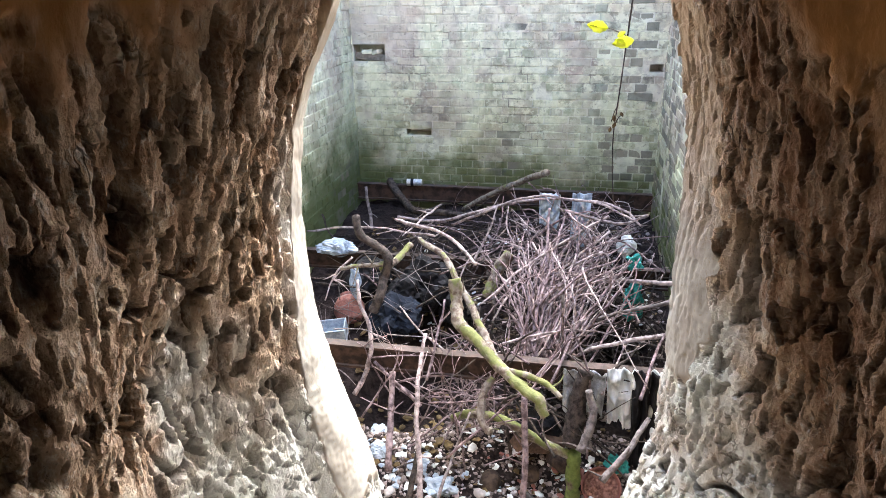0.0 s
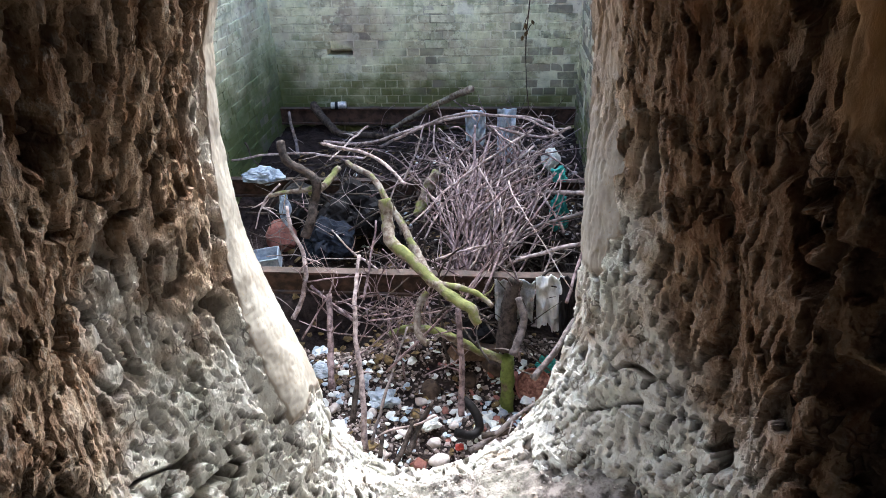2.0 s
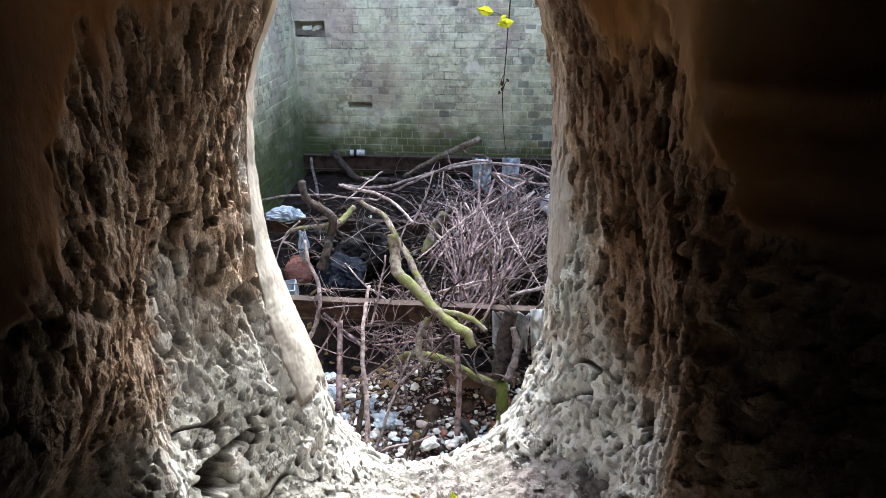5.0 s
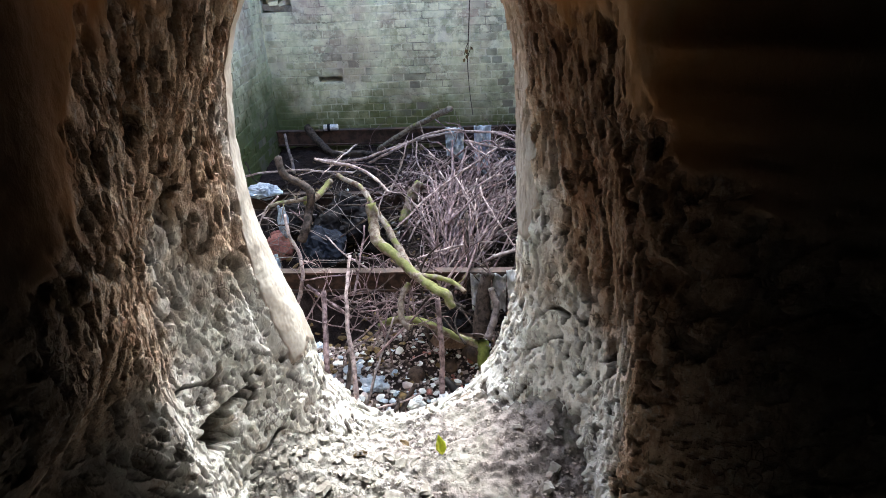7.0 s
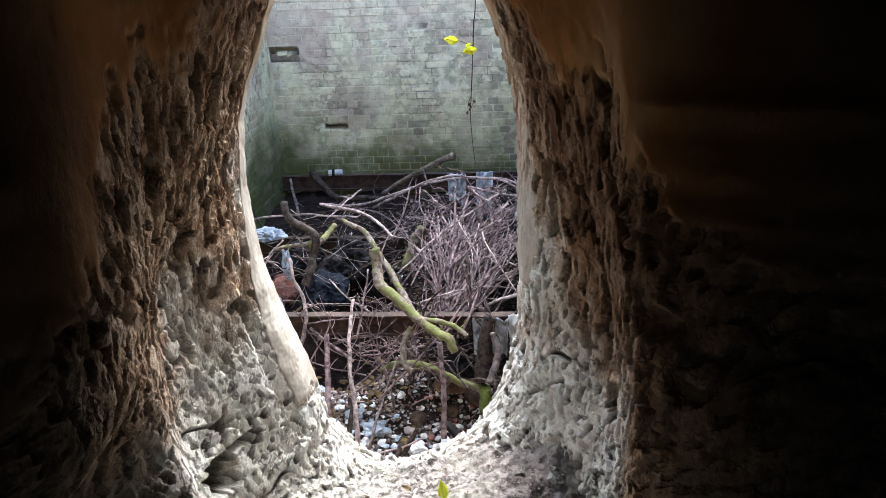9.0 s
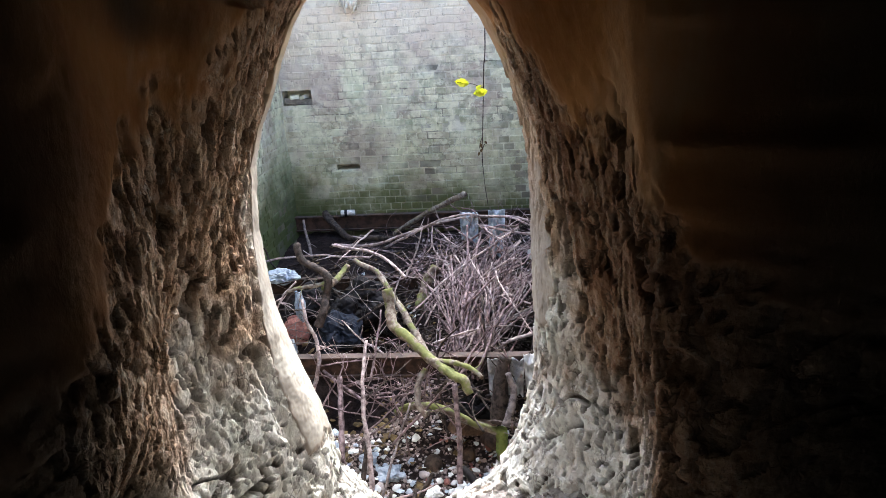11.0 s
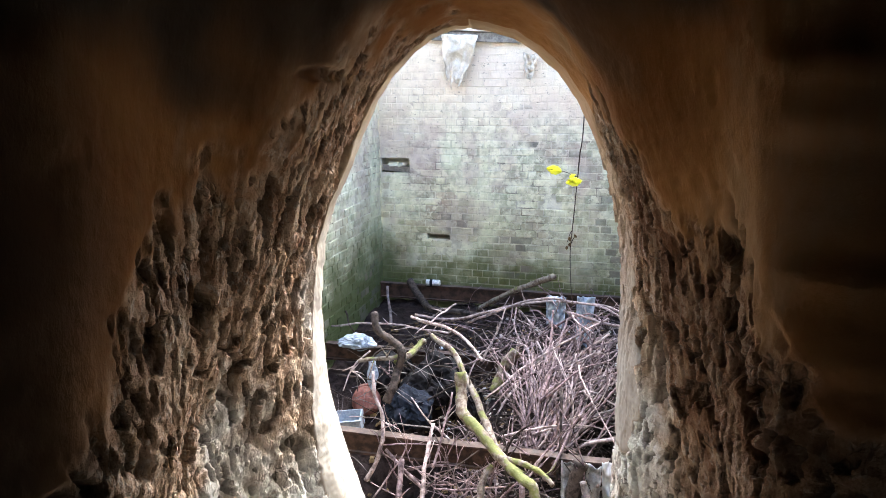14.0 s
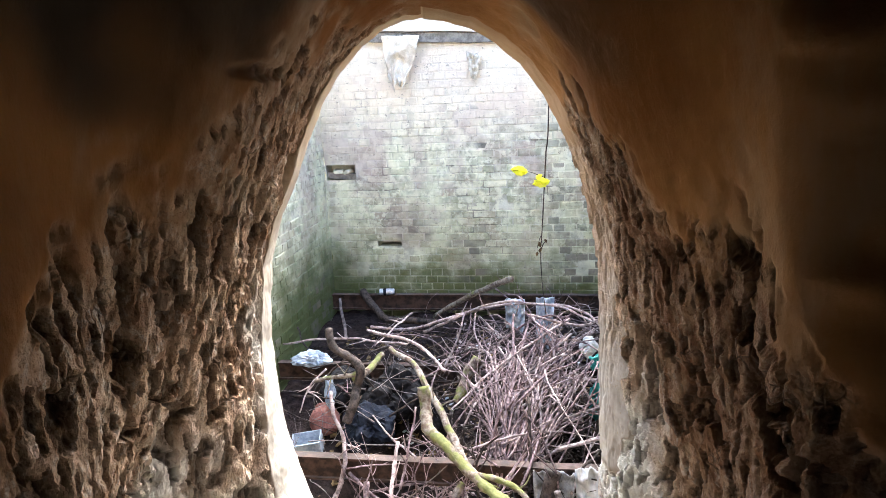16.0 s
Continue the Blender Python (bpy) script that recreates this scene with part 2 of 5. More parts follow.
def brick_material():
    n = Nodes("old_whitewashed_brick", 0.9, 0.15)
    r = n.rnd()
    r2 = n.math("FRACT", n.math("MULTIPLY", r, 7.31))
    clay = n.mix(r, (0.15, 0.12, 0.105), (0.50, 0.40, 0.34))
    clay = n.mix(n.span(r2, 0.82, 0.93, 0, 0.75), clay, (0.10, 0.10, 0.092))
    dark = n.math("MULTIPLY", n.span(n.noise(1.1, 3), 0.5, 0.62), n.span(r2, 0.35, 0.65))
    clay = n.mix(n.math("MULTIPLY", dark, 0.6), clay, (0.10, 0.105, 0.10))
    wash = n.mix(n.span(n.noise(9, 5), 0.35, 0.62), (0.42, 0.44, 0.31), (0.84, 0.83, 0.64))
    cover = n.math("ADD", n.math("ADD", n.noise(1.6, 4, 0.55, n.scaled(1, 1, 0.6)), n.math("MULTIPLY", n.noise(28, 5, 0.6), 0.45)), n.math("MULTIPLY", r2, 0.5))
    cover = n.math("SUBTRACT", cover, n.math("MULTIPLY", dark, 0.3))
    c = n.mix(n.span(cover, 0.5, 1.05, 0.05, 0.92), clay, wash)
    c = weathered(n, c)
    bare = n.math("MAXIMUM", n.span(n.noise(1.1, 3), 0.52, 0.62), n.span(n.axis(0), 1.1, 1.6))
    bare = n.math("MULTIPLY", bare, n.math("MULTIPLY", n.span(n.math("ADD", r2, n.math("MULTIPLY", n.noise(20, 5), 0.5)), 0.7, 0.9, 0, 0.75), n.span(n.axis(2), 1.35, 1.7, 1, 0)))
    c = n.mix(bare, c, n.mix(r, (0.09, 0.095, 0.085), (0.26, 0.22, 0.19)))
    n.bump(n.math("ADD", n.noise(45, 5, 0.65), n.math("MULTIPLY", n.noise(160, 3), 0.4)), 0.9, 0.010)
    return n.done(c)


def mortar_material():
    n = Nodes("lime_mortar", 0.95, 0.1)
    c = n.mix(n.span(n.noise(9, 5), 0.35, 0.65), (0.46, 0.45, 0.37), (0.80, 0.78, 0.67))
    c = n.mix(n.span(n.noise(2.1, 5, 0.6), 0.50, 0.60, 0, 0.75), c, (0.10, 0.09, 0.075))
    c = weathered(n, c, 0.6)
    n.bump(n.noise(90, 4), 0.7, 0.006)
    return n.done(c)


def bark_material(name, dark, light, moss=0.0, streak=0.3, green=((0.075, 0.085, 0.03), (0.235, 0.245, 0.095))):
    n = Nodes(name, 0.85, 0.2)
    c = n.mix(n.span(n.noise(30, 5, 0.6), 0.35, 0.65), dark, light)
    c = n.mix(n.span(n.noise(6, 3), 0.5, 0.75, 0, streak), c, tuple(min(1, v * 1.5) for v in light))
    if moss:
        up = n.node("ShaderNodeSeparateXYZ", Vector=n.place.outputs["Normal"]).outputs[2]
        green = n.mix(n.noise(40, 4), *green)
        grow = n.math("ADD", n.math("ADD", n.noise(11, 4), n.math("MULTIPLY", up, 0.12)), moss - 0.5)
        c = n.mix(n.span(grow, 0.42, 0.56), c, green)
    n.bump(n.math("ADD", n.noise(55, 5, 0.7), n.noise(160, 2)), 0.8, 0.006)
    return n.done(c)


def pebble_material(name, light):
    n = Nodes(name, 0.75, 0.3)
    r = n.rnd()
    c = n.mix(n.span(r, 0.0, 0.55), (0.10, 0.075, 0.072), (0.24, 0.19, 0.175))
    c = n.mix(n.span(r, 0.45, 1.0), c, light)
    c = n.mix(n.span(n.noise(60, 4), 0.5, 0.75, 0, 0.45), c, (0.10, 0.07, 0.06))
    n.bump(n.noise(120, 4), 0.4, 0.004)
    return n.done(c)


M_TUNNEL, M_FLOOR, M_BRICK, M_MORTAR = tunnel_material(), floor_material(), brick_material(), mortar_material()
M_ROCK = plain("rough_stone", (0.2, 0.15, 0.1), (0.4, 0.33, 0.25))
M_EARTH = plain("dark_damp_earth", (0.014, 0.010, 0.010), (0.045, 0.033, 0.031), 14, 0.95, 0.1, bump=0.8, distance=0.02)


def rust_material():
    n = Nodes("rusty_iron", 0.85, 0.25, 0.1)
    c = n.mix(n.span(n.noise(18, 5), 0.35, 0.65), (0.028, 0.019, 0.016), (0.085, 0.05, 0.038))
    up = n.node("ShaderNodeSeparateXYZ", Vector=n.place.outputs["Normal"]).outputs[2]
    dust = n.math("MULTIPLY", n.span(up, 0.6, 0.95), n.span(n.noise(7, 4), 0.3, 0.6, 0.05, 0.3))
    c = n.mix(dust, c, (0.24, 0.205, 0.19))
    n.bump(n.noise(70, 5, 0.7), 0.7, 0.005)
    return n.done(c)


M_RUST = rust_material()
M_TIMBER = plain("rotten_timber", (0.07, 0.045, 0.032), (0.20, 0.13, 0.09), 10, 0.9)
M_BOARD = plain("bleached_board", (0.55, 0.47, 0.38), (0.72, 0.65, 0.55), 12, 0.85)
M_DARKBOARD = plain("dark_weathered_board", (0.12, 0.105, 0.09), (0.28, 0.25, 0.21), 16, 0.85)
M_CLOTH = plain("dirty_white_cloth", (0.52, 0.44, 0.34), (0.78, 0.70, 0.59), 10, 0.9, 0.1)
M_BLUE = plain("pale_blue_plastic", (0.25, 0.31, 0.40), (0.55, 0.62, 0.70), 14, 0.5, 0.4)
M_NAVY = plain("dark_blue_plastic", (0.006, 0.008, 0.014), (0.02, 0.026, 0.042), 20, 0.75, 0.15)
M_WHITE = plain("white_plastic", (0.55, 0.57, 0.58), (0.80, 0.82, 0.83), 12, 0.4, 0.5)
M_GREYRAG = plain("grey_stained_fabric", (0.22, 0.22, 0.23), (0.55, 0.56, 0.58), 9, 0.85, 0.2)
M_BLACK = plain("black_plastic", (0.006, 0.005, 0.006), (0.022, 0.02, 0.022), 12, 0.65, 0.2)
M_TEAL = plain("teal_plastic_netting", (0.015, 0.16, 0.15), (0.05, 0.34, 0.30), 24, 0.6, 0.3)
M_CLAY = plain("terracotta", (0.19, 0.075, 0.065), (0.36, 0.165, 0.14), 12, 0.8, 0.2)
M_TIN = plain("printed_tin", (0.45, 0.46, 0.50), (0.8, 0.8, 0.82), 30, 0.35, 0.5, 0.3)
M_RED = plain("red_plastic", (0.35, 0.03, 0.02), (0.55, 0.07, 0.05), 12, 0.45, 0.5)
M_YELLOW = plain("yellow_leaf", (0.62, 0.62, 0.08), (0.82, 0.84, 0.20), 25, 0.6, 0.3)
thin_leaf = M_YELLOW.node_tree
shine = thin_leaf.nodes.new("ShaderNodeBsdfTranslucent")
shine.inputs["Color"].default_value = (0.80, 0.84, 0.16, 1)
blend = thin_leaf.nodes.new("ShaderNodeMixShader")
blend.inputs[0].default_value = 0.5
thin_leaf.links.new(thin_leaf.nodes["Principled BSDF"].outputs[0], blend.inputs[1])
thin_leaf.links.new(shine.outputs[0], blend.inputs[2])
thin_leaf.links.new(blend.outputs[0], thin_leaf.nodes["Material Output"].inputs["Surface"])
M_DRYLEAF = plain("withered_leaf", (0.07, 0.045, 0.02), (0.20, 0.14, 0.06), 25, 0.7, 0.3)
M_PEBBLE = pebble_material("dark_pebbles_and_litter", (0.47, 0.405, 0.40))
M_CHALK = plain("chalk_rubble", (0.20, 0.18, 0.155), (0.46, 0.44, 0.39), 16, 0.9, 0.1, bump=0.6)
M_GRIT = plain("grey_brown_grit", (0.13, 0.105, 0.09), (0.42, 0.37, 0.33), 30, 0.9, 0.15, bump=0.5)
BARK = {
    "moss": bark_material("mossy_bark", (0.09, 0.06, 0.045), (0.25, 0.22, 0.185), 0.42),
    "thickmoss": bark_material("thick_green_moss", (0.09, 0.06, 0.045), (0.2, 0.17, 0.12), 0.64, 0.3, ((0.04, 0.065, 0.018), (0.30, 0.37, 0.11))),
    "mossbark": bark_material("part_mossy_bark", (0.09, 0.06, 0.05), (0.26, 0.23, 0.20), 0.31),
    "bark": bark_material("brown_bark", (0.085, 0.058, 0.062), (0.32, 0.24, 0.25)),
    "pale": bark_material("bleached_bark", (0.15, 0.115, 0.115), (0.50, 0.41, 0.40), 0, 0.4),
    "grey": bark_material("grey_bark", (0.10, 0.085, 0.085), (0.28, 0.24, 0.235)),
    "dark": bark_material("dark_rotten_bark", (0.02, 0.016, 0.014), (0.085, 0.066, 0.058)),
}

# ---- the tunnel ----
TURN = radians(10)
MOUTH_MIDDLE = Vector((1.105, 0.40, 0))
RIGHTWARD = Vector((math.cos(TURN), math.sin(TURN), 0))
ONWARD = Vector((-math.sin(TURN), math.cos(TURN), 0))


def tunnel(u, v, z):
    """A place in the tunnel: u across, v along towards the shaft (0 at the mouth), z above its floor."""
    return MOUTH_MIDDLE + RIGHTWARD * u + ONWARD * v + Vector((0, 0, z))


def outline(right, left, n):
    """A closed section from half widths and heights, given from the bottom up on each side."""
    def even(pts, m):
        pts = np.array(pts, float)
        s = np.concatenate(([0], np.cumsum(np.hypot(*np.diff(pts, axis=0).T))))
        q = np.linspace(0, s[-1], m)
        return np.stack((np.interp(q, s, pts[:, 0]), np.interp(q, s, pts[:, 1])), 1)
    r, l = even(right, n // 2 + 1), even(left, n // 2 + 1)
    l[:, 0] *= -1
    return np.concatenate((r, l[-2:0:-1]))


CROWN_R = ((0.358, 1.445), (0.33, 1.528), (0.285, 1.62), (0.23, 1.692), (0.17, 1.745), (0.108, 1.782), (0.046, 1.8), (0, 1.805))
CROWN = ((0.328, 1.445), (0.294, 1.528), (0.25, 1.62), (0.2, 1.692), (0.15, 1.743), (0.102, 1.779), (0.046, 1.8), (0, 1.805))
MOUTH_R = ((0, -0.10), (0.08, -0.09), (0.15, -0.055), (0.25, 0.0), (0.32, 0.10), (0.372, 0.24), (0.412, 0.38), (0.427, 0.5), (0.426, 0.8), (0.421, 1.08), (0.409, 1.25), (0.388, 1.35)) + CROWN_R
MOUTH_L = ((0, -0.10), (0.08, -0.09), (0.14, -0.065), (0.215, 0.035), (0.28, 0.14), (0.303, 0.27), (0.325, 0.38), (0.362, 0.51), (0.401, 0.66), (0.428, 0.8), (0.437, 1.03), (0.414, 1.24), (0.375, 1.35)) + CROWN
VAULT = ((0.335, 1.52), (0.265, 1.68), (0.175, 1.82), (0.085, 1.9), (0, 1.92))
INNER_R = ((0, -0.05), (0.3, -0.05), (0.5, -0.03), (0.55, 0.1), (0.58, 0.3), (0.59, 0.55), (0.56, 0.8), (0.51, 1.0), (0.46, 1.15), (0.41, 1.32)) + VAULT
INNER_L = ((0, -0.05), (0.3, -0.05), (0.46, -0.02), (0.52, 0.1), (0.57, 0.3), (0.62, 0.55), (0.61, 0.8), (0.555, 1.0), (0.49, 1.15), (0.425, 1.32)) + VAULT
NEAR = ((0, -0.05), (0.3, -0.05), (0.48, -0.03), (0.52, 0.08), (0.54, 0.3), (0.54, 0.6), (0.52, 0.95), (0.49, 1.15), (0.47, 1.35), (0.455, 1.55), (0.43, 1.75), (0.38, 1.93), (0.27, 2.05), (0.12, 2.1), (0, 2.11))


# how high the crumbling stone reaches under the smooth plaster, along the tunnel
EDGE_L = ((-1.4, -1.0, -0.82, -0.55, -0.36, -0.15, 0.1), (0.8, 1.05, 1.22, 1.38, 1.55, 1.64, 1.72))
EDGE_R = ((-1.4, -1.0, -0.75, -0.6, -0.45, -0.3, -0.1, 0.1), (0.7, 0.85, 1.08, 1.24, 1.32, 1.42, 1.5, 1.45))


def build_tunnel():
    n = 1300
    mouth, inner, near = outline(MOUTH_R, MOUTH_L, n), outline(INNER_R, INNER_L, n), outline(NEAR, NEAR, n)
    stations = [0.15 - 0.0042 * i for i in range(270)]
    while stations[-1] > -5.0:
        stations.append(stations[-1] - 0.009 * 1.12 ** (len(stations) - 270))
    verts, erode, band, inner_shade, core, white, iron = [], [], [], [], [], [], []
    # hollows in the wall: side, along, height, half sizes, depth
    cavities = ((-1, -0.325, 0.30, 0.042, 0.052, 0.30), (-1, -0.23, 0.345, 0.07, 0.014, 0.06), (1, -0.415, 0.50, 0.04, 0.05, 0.32), (1, -0.585, 1.09, 0.027, 0.02, 0.07),
                (-1, -0.515, 1.268, 0.028, 0.05, 0.04), (-1, -0.355, 1.16, 0.014, 0.07, 0.035), (-1, -0.30, 1.0, 0.032, 0.055, 0.04), (1, -0.68, 0.895, 0.03, 0.04, 0.05),
                (-1, -0.272, 0.69, 0.013, 0.045, 0.035), (-1, -0.34, 0.81, 0.022, 0.007, 0.02), (-1, -0.32, 1.68, 0.08, 0.012, 0.02), (1, -0.20, 1.467, 0.014, 0.03, 0.02),
                (1, -0.26, 1.43, 0.010, 0.025, 0.015), (1, -0.33, 1.30, 0.014, 0.04, 0.02), (-1, -0.13, 1.42, 0.018, 0.05, 0.022), (-1, -0.05, 0.30, 0.03, 0.014, 0.025))
    for v in stations:
        b, c = step(0.07, -0.42, v), step(-0.3, -0.72, v)
        for u, z in (mouth + (inner - mouth) * b) * (1 - c) + near * c:
            u, z = float(u), float(z)
            side = Vector((u, 0, (z - 0.95) * 0.55)).normalized()
            p = Vector((u, v, z))
            lip_low = 0.30 if u < 0 else 0.66
            lip_v = (0.055 - 0.10 * step(1.2, 0.45, z)) if u < 0 else (-0.045 + 0.06 * noise.noise(Vector((2, 5, z * 9))) + 0.03 * noise.noise(Vector((8, v * 9, z * 25)))) * step(0.55, 0.85, z + 0.15 * noise.noise(p * 6)) * step(1.65, 1.4, z)
            ba = step(lip_v - 0.004, lip_v + 0.004, v + 0.008 * noise.noise(p * 9) + 0.007 * noise.noise(p * 38)) * step(lip_low - 0.02, lip_low + 0.02, z + 0.05 * noise.noise(p * 14))
            if u > 0:
                ba *= 0.85 - 0.4 * step(0.9, 1.25, z + 0.2 * noise.noise(p * 8))
            edge = float(np.interp(v, *(EDGE_R if u > 0 else EDGE_L))) + 0.14 * noise.noise(p * 3.1) + 0.10 * noise.noise(Vector((u, v, z * 0.4)) * 14)
            er = step(edge + 0.16, edge - 0.06, z + 0.10 * noise.noise(p * 26)) * (1 - ba)
            q = Vector((u, v, z * 0.42))
            warp = noise.noise_vector(q * 7) * 0.05
            big = noise.noise((q + warp) * 9)
            small = noise.noise(p * 48)
            grain = noise.noise(p * 95)
            where = step(-0.2, 0.3, noise.noise(q * 6 + Vector((8, 2, 5))))
            tilt = Vector((u * 0.6, v + 0.22 * z, z * 0.27))
            hole = step(0.17, 0.24, noise.noise((tilt + warp * 0.5) * 31 + Vector((4, 4, 9)))) * (0.15 + 0.85 * where)
            nick = step(0.18, 0.25, noise.noise((tilt + warp * 0.3) * 58 + Vector((1, 6, 2))))
            crack = step(0.045, 0.01, abs(noise.noise((tilt + warp * 0.5) * 10 + Vector((3, 9, 1))))) * step(0.0, 0.3, noise.noise(q * 5 + Vector((2, 8, 8))))
            rib = noise.noise((tilt + warp * 0.4) * 36 + Vector((6, 1, 3)))
            slope = Vector((u, v + 0.35 * z, z * 0.45))
            pit = max(step(0.27, 0.34, noise.noise((slope + warp * 0.5) * 40 + Vector((7, 3, 1)))) * step(-0.25, 0.0, noise.noise(q * 9 + Vector((3, 3, 3)))), 0.6 * step(0.30, 0.36, noise.noise((slope + warp * 0.4) * 72 + Vector((2, 5, 9)))))
            low = step(0.75, 0.45, z)
            d = er * (1 - 0.3 * step(-0.12, 0.04, v) * step(0.45, 0.2, z)) * (0.026 * hole * (1 - 0.75 * low) + 0.014 * nick * (1 - 0.6 * low) + 0.026 * crack + (1 - 0.8 * low) * (0.013 * big + 0.005 * rib + 0.004 * small + 0.0025 * grain + 0.003 * noise.cell(tilt * 60 + warp * 8)) + 0.02 * pit * low)
            if z < 0.6:
                lump = noise.noise(p * 15 + Vector((9, 4, 2)))
                block = noise.cell(p * 20 + noise.noise_vector(p * 13) * 0.5)
                rag = noise.noise(slope * 34 + warp * 12)
                ledge = abs(noise.noise(Vector((u, v * 0.6 + z * 0.5, z * 0.9 - v * 0.4)) * 13))
                d += (1 - ba) * step(0.6, 0.25, z) * (1 - 0.3 * step(-0.12, 0.04, v)) * (-0.004 + 0.012 * lump + 0.005 * block + 0.002 * rag + 0.014 * ledge + 0.001 * grain + 0.018 * pit * (1 - er))
            d += (1 - er) * (1 - ba) * (0.010 * noise.noise(p * 3.5) + 0.004 * noise.noise(Vector((u, v, z * 0.3)) * 18) + 0.0015 * small)
            scar = noise.noise(Vector((u * 0.8, v * 0.8, z * 0.35)) * 19 + Vector((5, 5, 5)))
            d += (1 - er) * 0.03 * max(0.0, scar - 0.42) * step(-0.02, -0.12, v)
            d += ba * (0.003 * noise.noise(p * 20) + 0.0015 * noise.noise(p * 70))
            if u < 0 and z > 0.25:
                d += 0.022 * math.exp(-((v - lip_v + 0.03) / 0.018) ** 2) * (1 - ba) * step(1.7, 1.4, z)
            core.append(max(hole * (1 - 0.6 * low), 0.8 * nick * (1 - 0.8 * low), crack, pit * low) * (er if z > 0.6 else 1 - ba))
            dig = 0.0
            for cu, cv, cz, rv, rz, deep in cavities:
                if cu * u > 0:
                    g = ((v - cv) / rv) ** 2 + ((z - cz) / rz) ** 2
                    if g < 4:
                        dig += deep * math.exp(-(g * (1 + 0.5 * noise.noise(p * 22))) ** 3)
            u, z = u + side.x * d + math.copysign(0.75 * dig, u), z + side.z * d + 0.1 * dig * step(0.3, 0.5, z)
            far = v + 0.15 * dig
            # Hollows get the dark colour too, for the shade of their depth.
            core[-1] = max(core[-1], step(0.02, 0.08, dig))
            turn = 0.03 * noise.noise(Vector((z * 4, 7, 3))) + 0.012 * noise.noise(Vector((z * 17, 2, 3)))
            widen = 0.5 * step(-0.63, -1.02, v + turn) if u > 0 else -0.34 * step(-0.86, -1.4, v + turn) - 0.26 * step(-0.47, -0.78, v + turn) * step(0.95, 0.5, z)
            u += min(1.0, abs(u) * 4) * widen
            verts.append(tunnel(u, far, z))
            erode.append(er)
            band.append(ba)
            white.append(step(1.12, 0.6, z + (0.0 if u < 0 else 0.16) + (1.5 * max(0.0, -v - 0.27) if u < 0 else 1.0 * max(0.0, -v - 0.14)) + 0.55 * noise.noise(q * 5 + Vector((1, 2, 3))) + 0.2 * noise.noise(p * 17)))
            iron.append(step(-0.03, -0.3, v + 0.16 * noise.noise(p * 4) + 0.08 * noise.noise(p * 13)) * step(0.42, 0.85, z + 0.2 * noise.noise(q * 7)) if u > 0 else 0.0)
            # Inner walls and left foot: shade put in the colour; the vault darkens too.
            inner_shade.append(max(step(-0.6, -0.88, v + turn) if u > 0 else 0.92 * step(-0.7, -1.0, v + turn), 0.95 * step(-0.4, -0.66, v + turn) * step(0.95, 0.5, z) if u < 0 else 0.0, step(-0.17, -0.34, v + 0.12 * noise.noise(p * 5)) * step(1.62, 1.84, z - 0.12 * u + 0.14 * noise.noise(p * 7))))
    faces = []
    for i in range(len(stations) - 1):
        for k in range(n):
            k2 = (k + 1) % n
            faces.append((i * n + k, i * n + k2, (i + 1) * n + k2, (i + 1) * n + k))
    last = (len(stations) - 1) * n
    faces.append(tuple(last + k for k in range(n)))
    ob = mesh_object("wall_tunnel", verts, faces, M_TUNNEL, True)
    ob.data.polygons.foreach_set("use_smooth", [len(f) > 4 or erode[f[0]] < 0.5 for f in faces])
    for name, values in (("erode", erode), ("band", band), ("inner_shade", inner_shade), ("core", core), ("white", white), ("iron", iron)):
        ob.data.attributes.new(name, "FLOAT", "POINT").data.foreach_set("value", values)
    tagged(ob, "egg-shaped tunnel lining of ochre render over pitted crumbling stone", "tunnel wall", kind="structure")
    # the mass of stone round the lining
    rough, m = outline(NEAR, NEAR, 48), 48
    v2, f2 = [], []
    for v in (-0.3, -5.4):
        for u, z in rough:
            v2.append(tunnel(float(u) * (3.6 if u > 0 else 2.5), v, 0.95 + (float(z) - 0.95) * 1.45))
    for k in range(m):
        f2.append((k, (k + 1) % m, m + (k + 1) % m, m + k))
    f2.append(tuple(m + k for k in range(m)))
    tagged(mesh_object("wall_tunnel_outer", v2, f2, M_ROCK), "rough stone mass behind the tunnel lining", "wall", kind="structure")
    # the shaft's wall in which the tunnel opens
    hole, m = outline(MOUTH_R, MOUTH_L, 120), 120
    v3, f3 = [], []
    for v in (0.15, -0.1):
        grow = 1.03 if v > 0 else 1.35
        for u, z in hole:
            v3.append(tunnel(float(u) * grow, v - 0.002, 0.9 + (float(z) - 0.9) * grow))
        for u, z in hole:
            a = Vector((float(u), float(z) - 0.9))
            s = min((1.9 if a.x < 0 else 1.45) / max(abs(a.x), 1e-4), (2.3 if a.y < 0 else 1.9) / max(abs(a.y), 1e-4))
            v3.append(tunnel(a.x * s, v, 0.9 + a.y * s))
    for k in range(m):
        k2 = (k + 1) % m
        f3 += [(k, k2, m + k2, m + k), (2 * m + k, 3 * m + k, 3 * m + k2, 2 * m + k2), (m + k, m + k2, 3 * m + k2, 3 * m + k)]
    tagged(mesh_object("wall_south", v3, f3, M_ROCK), "rough stone wall of the shaft round the tunnel mouth", "wall", kind="structure")


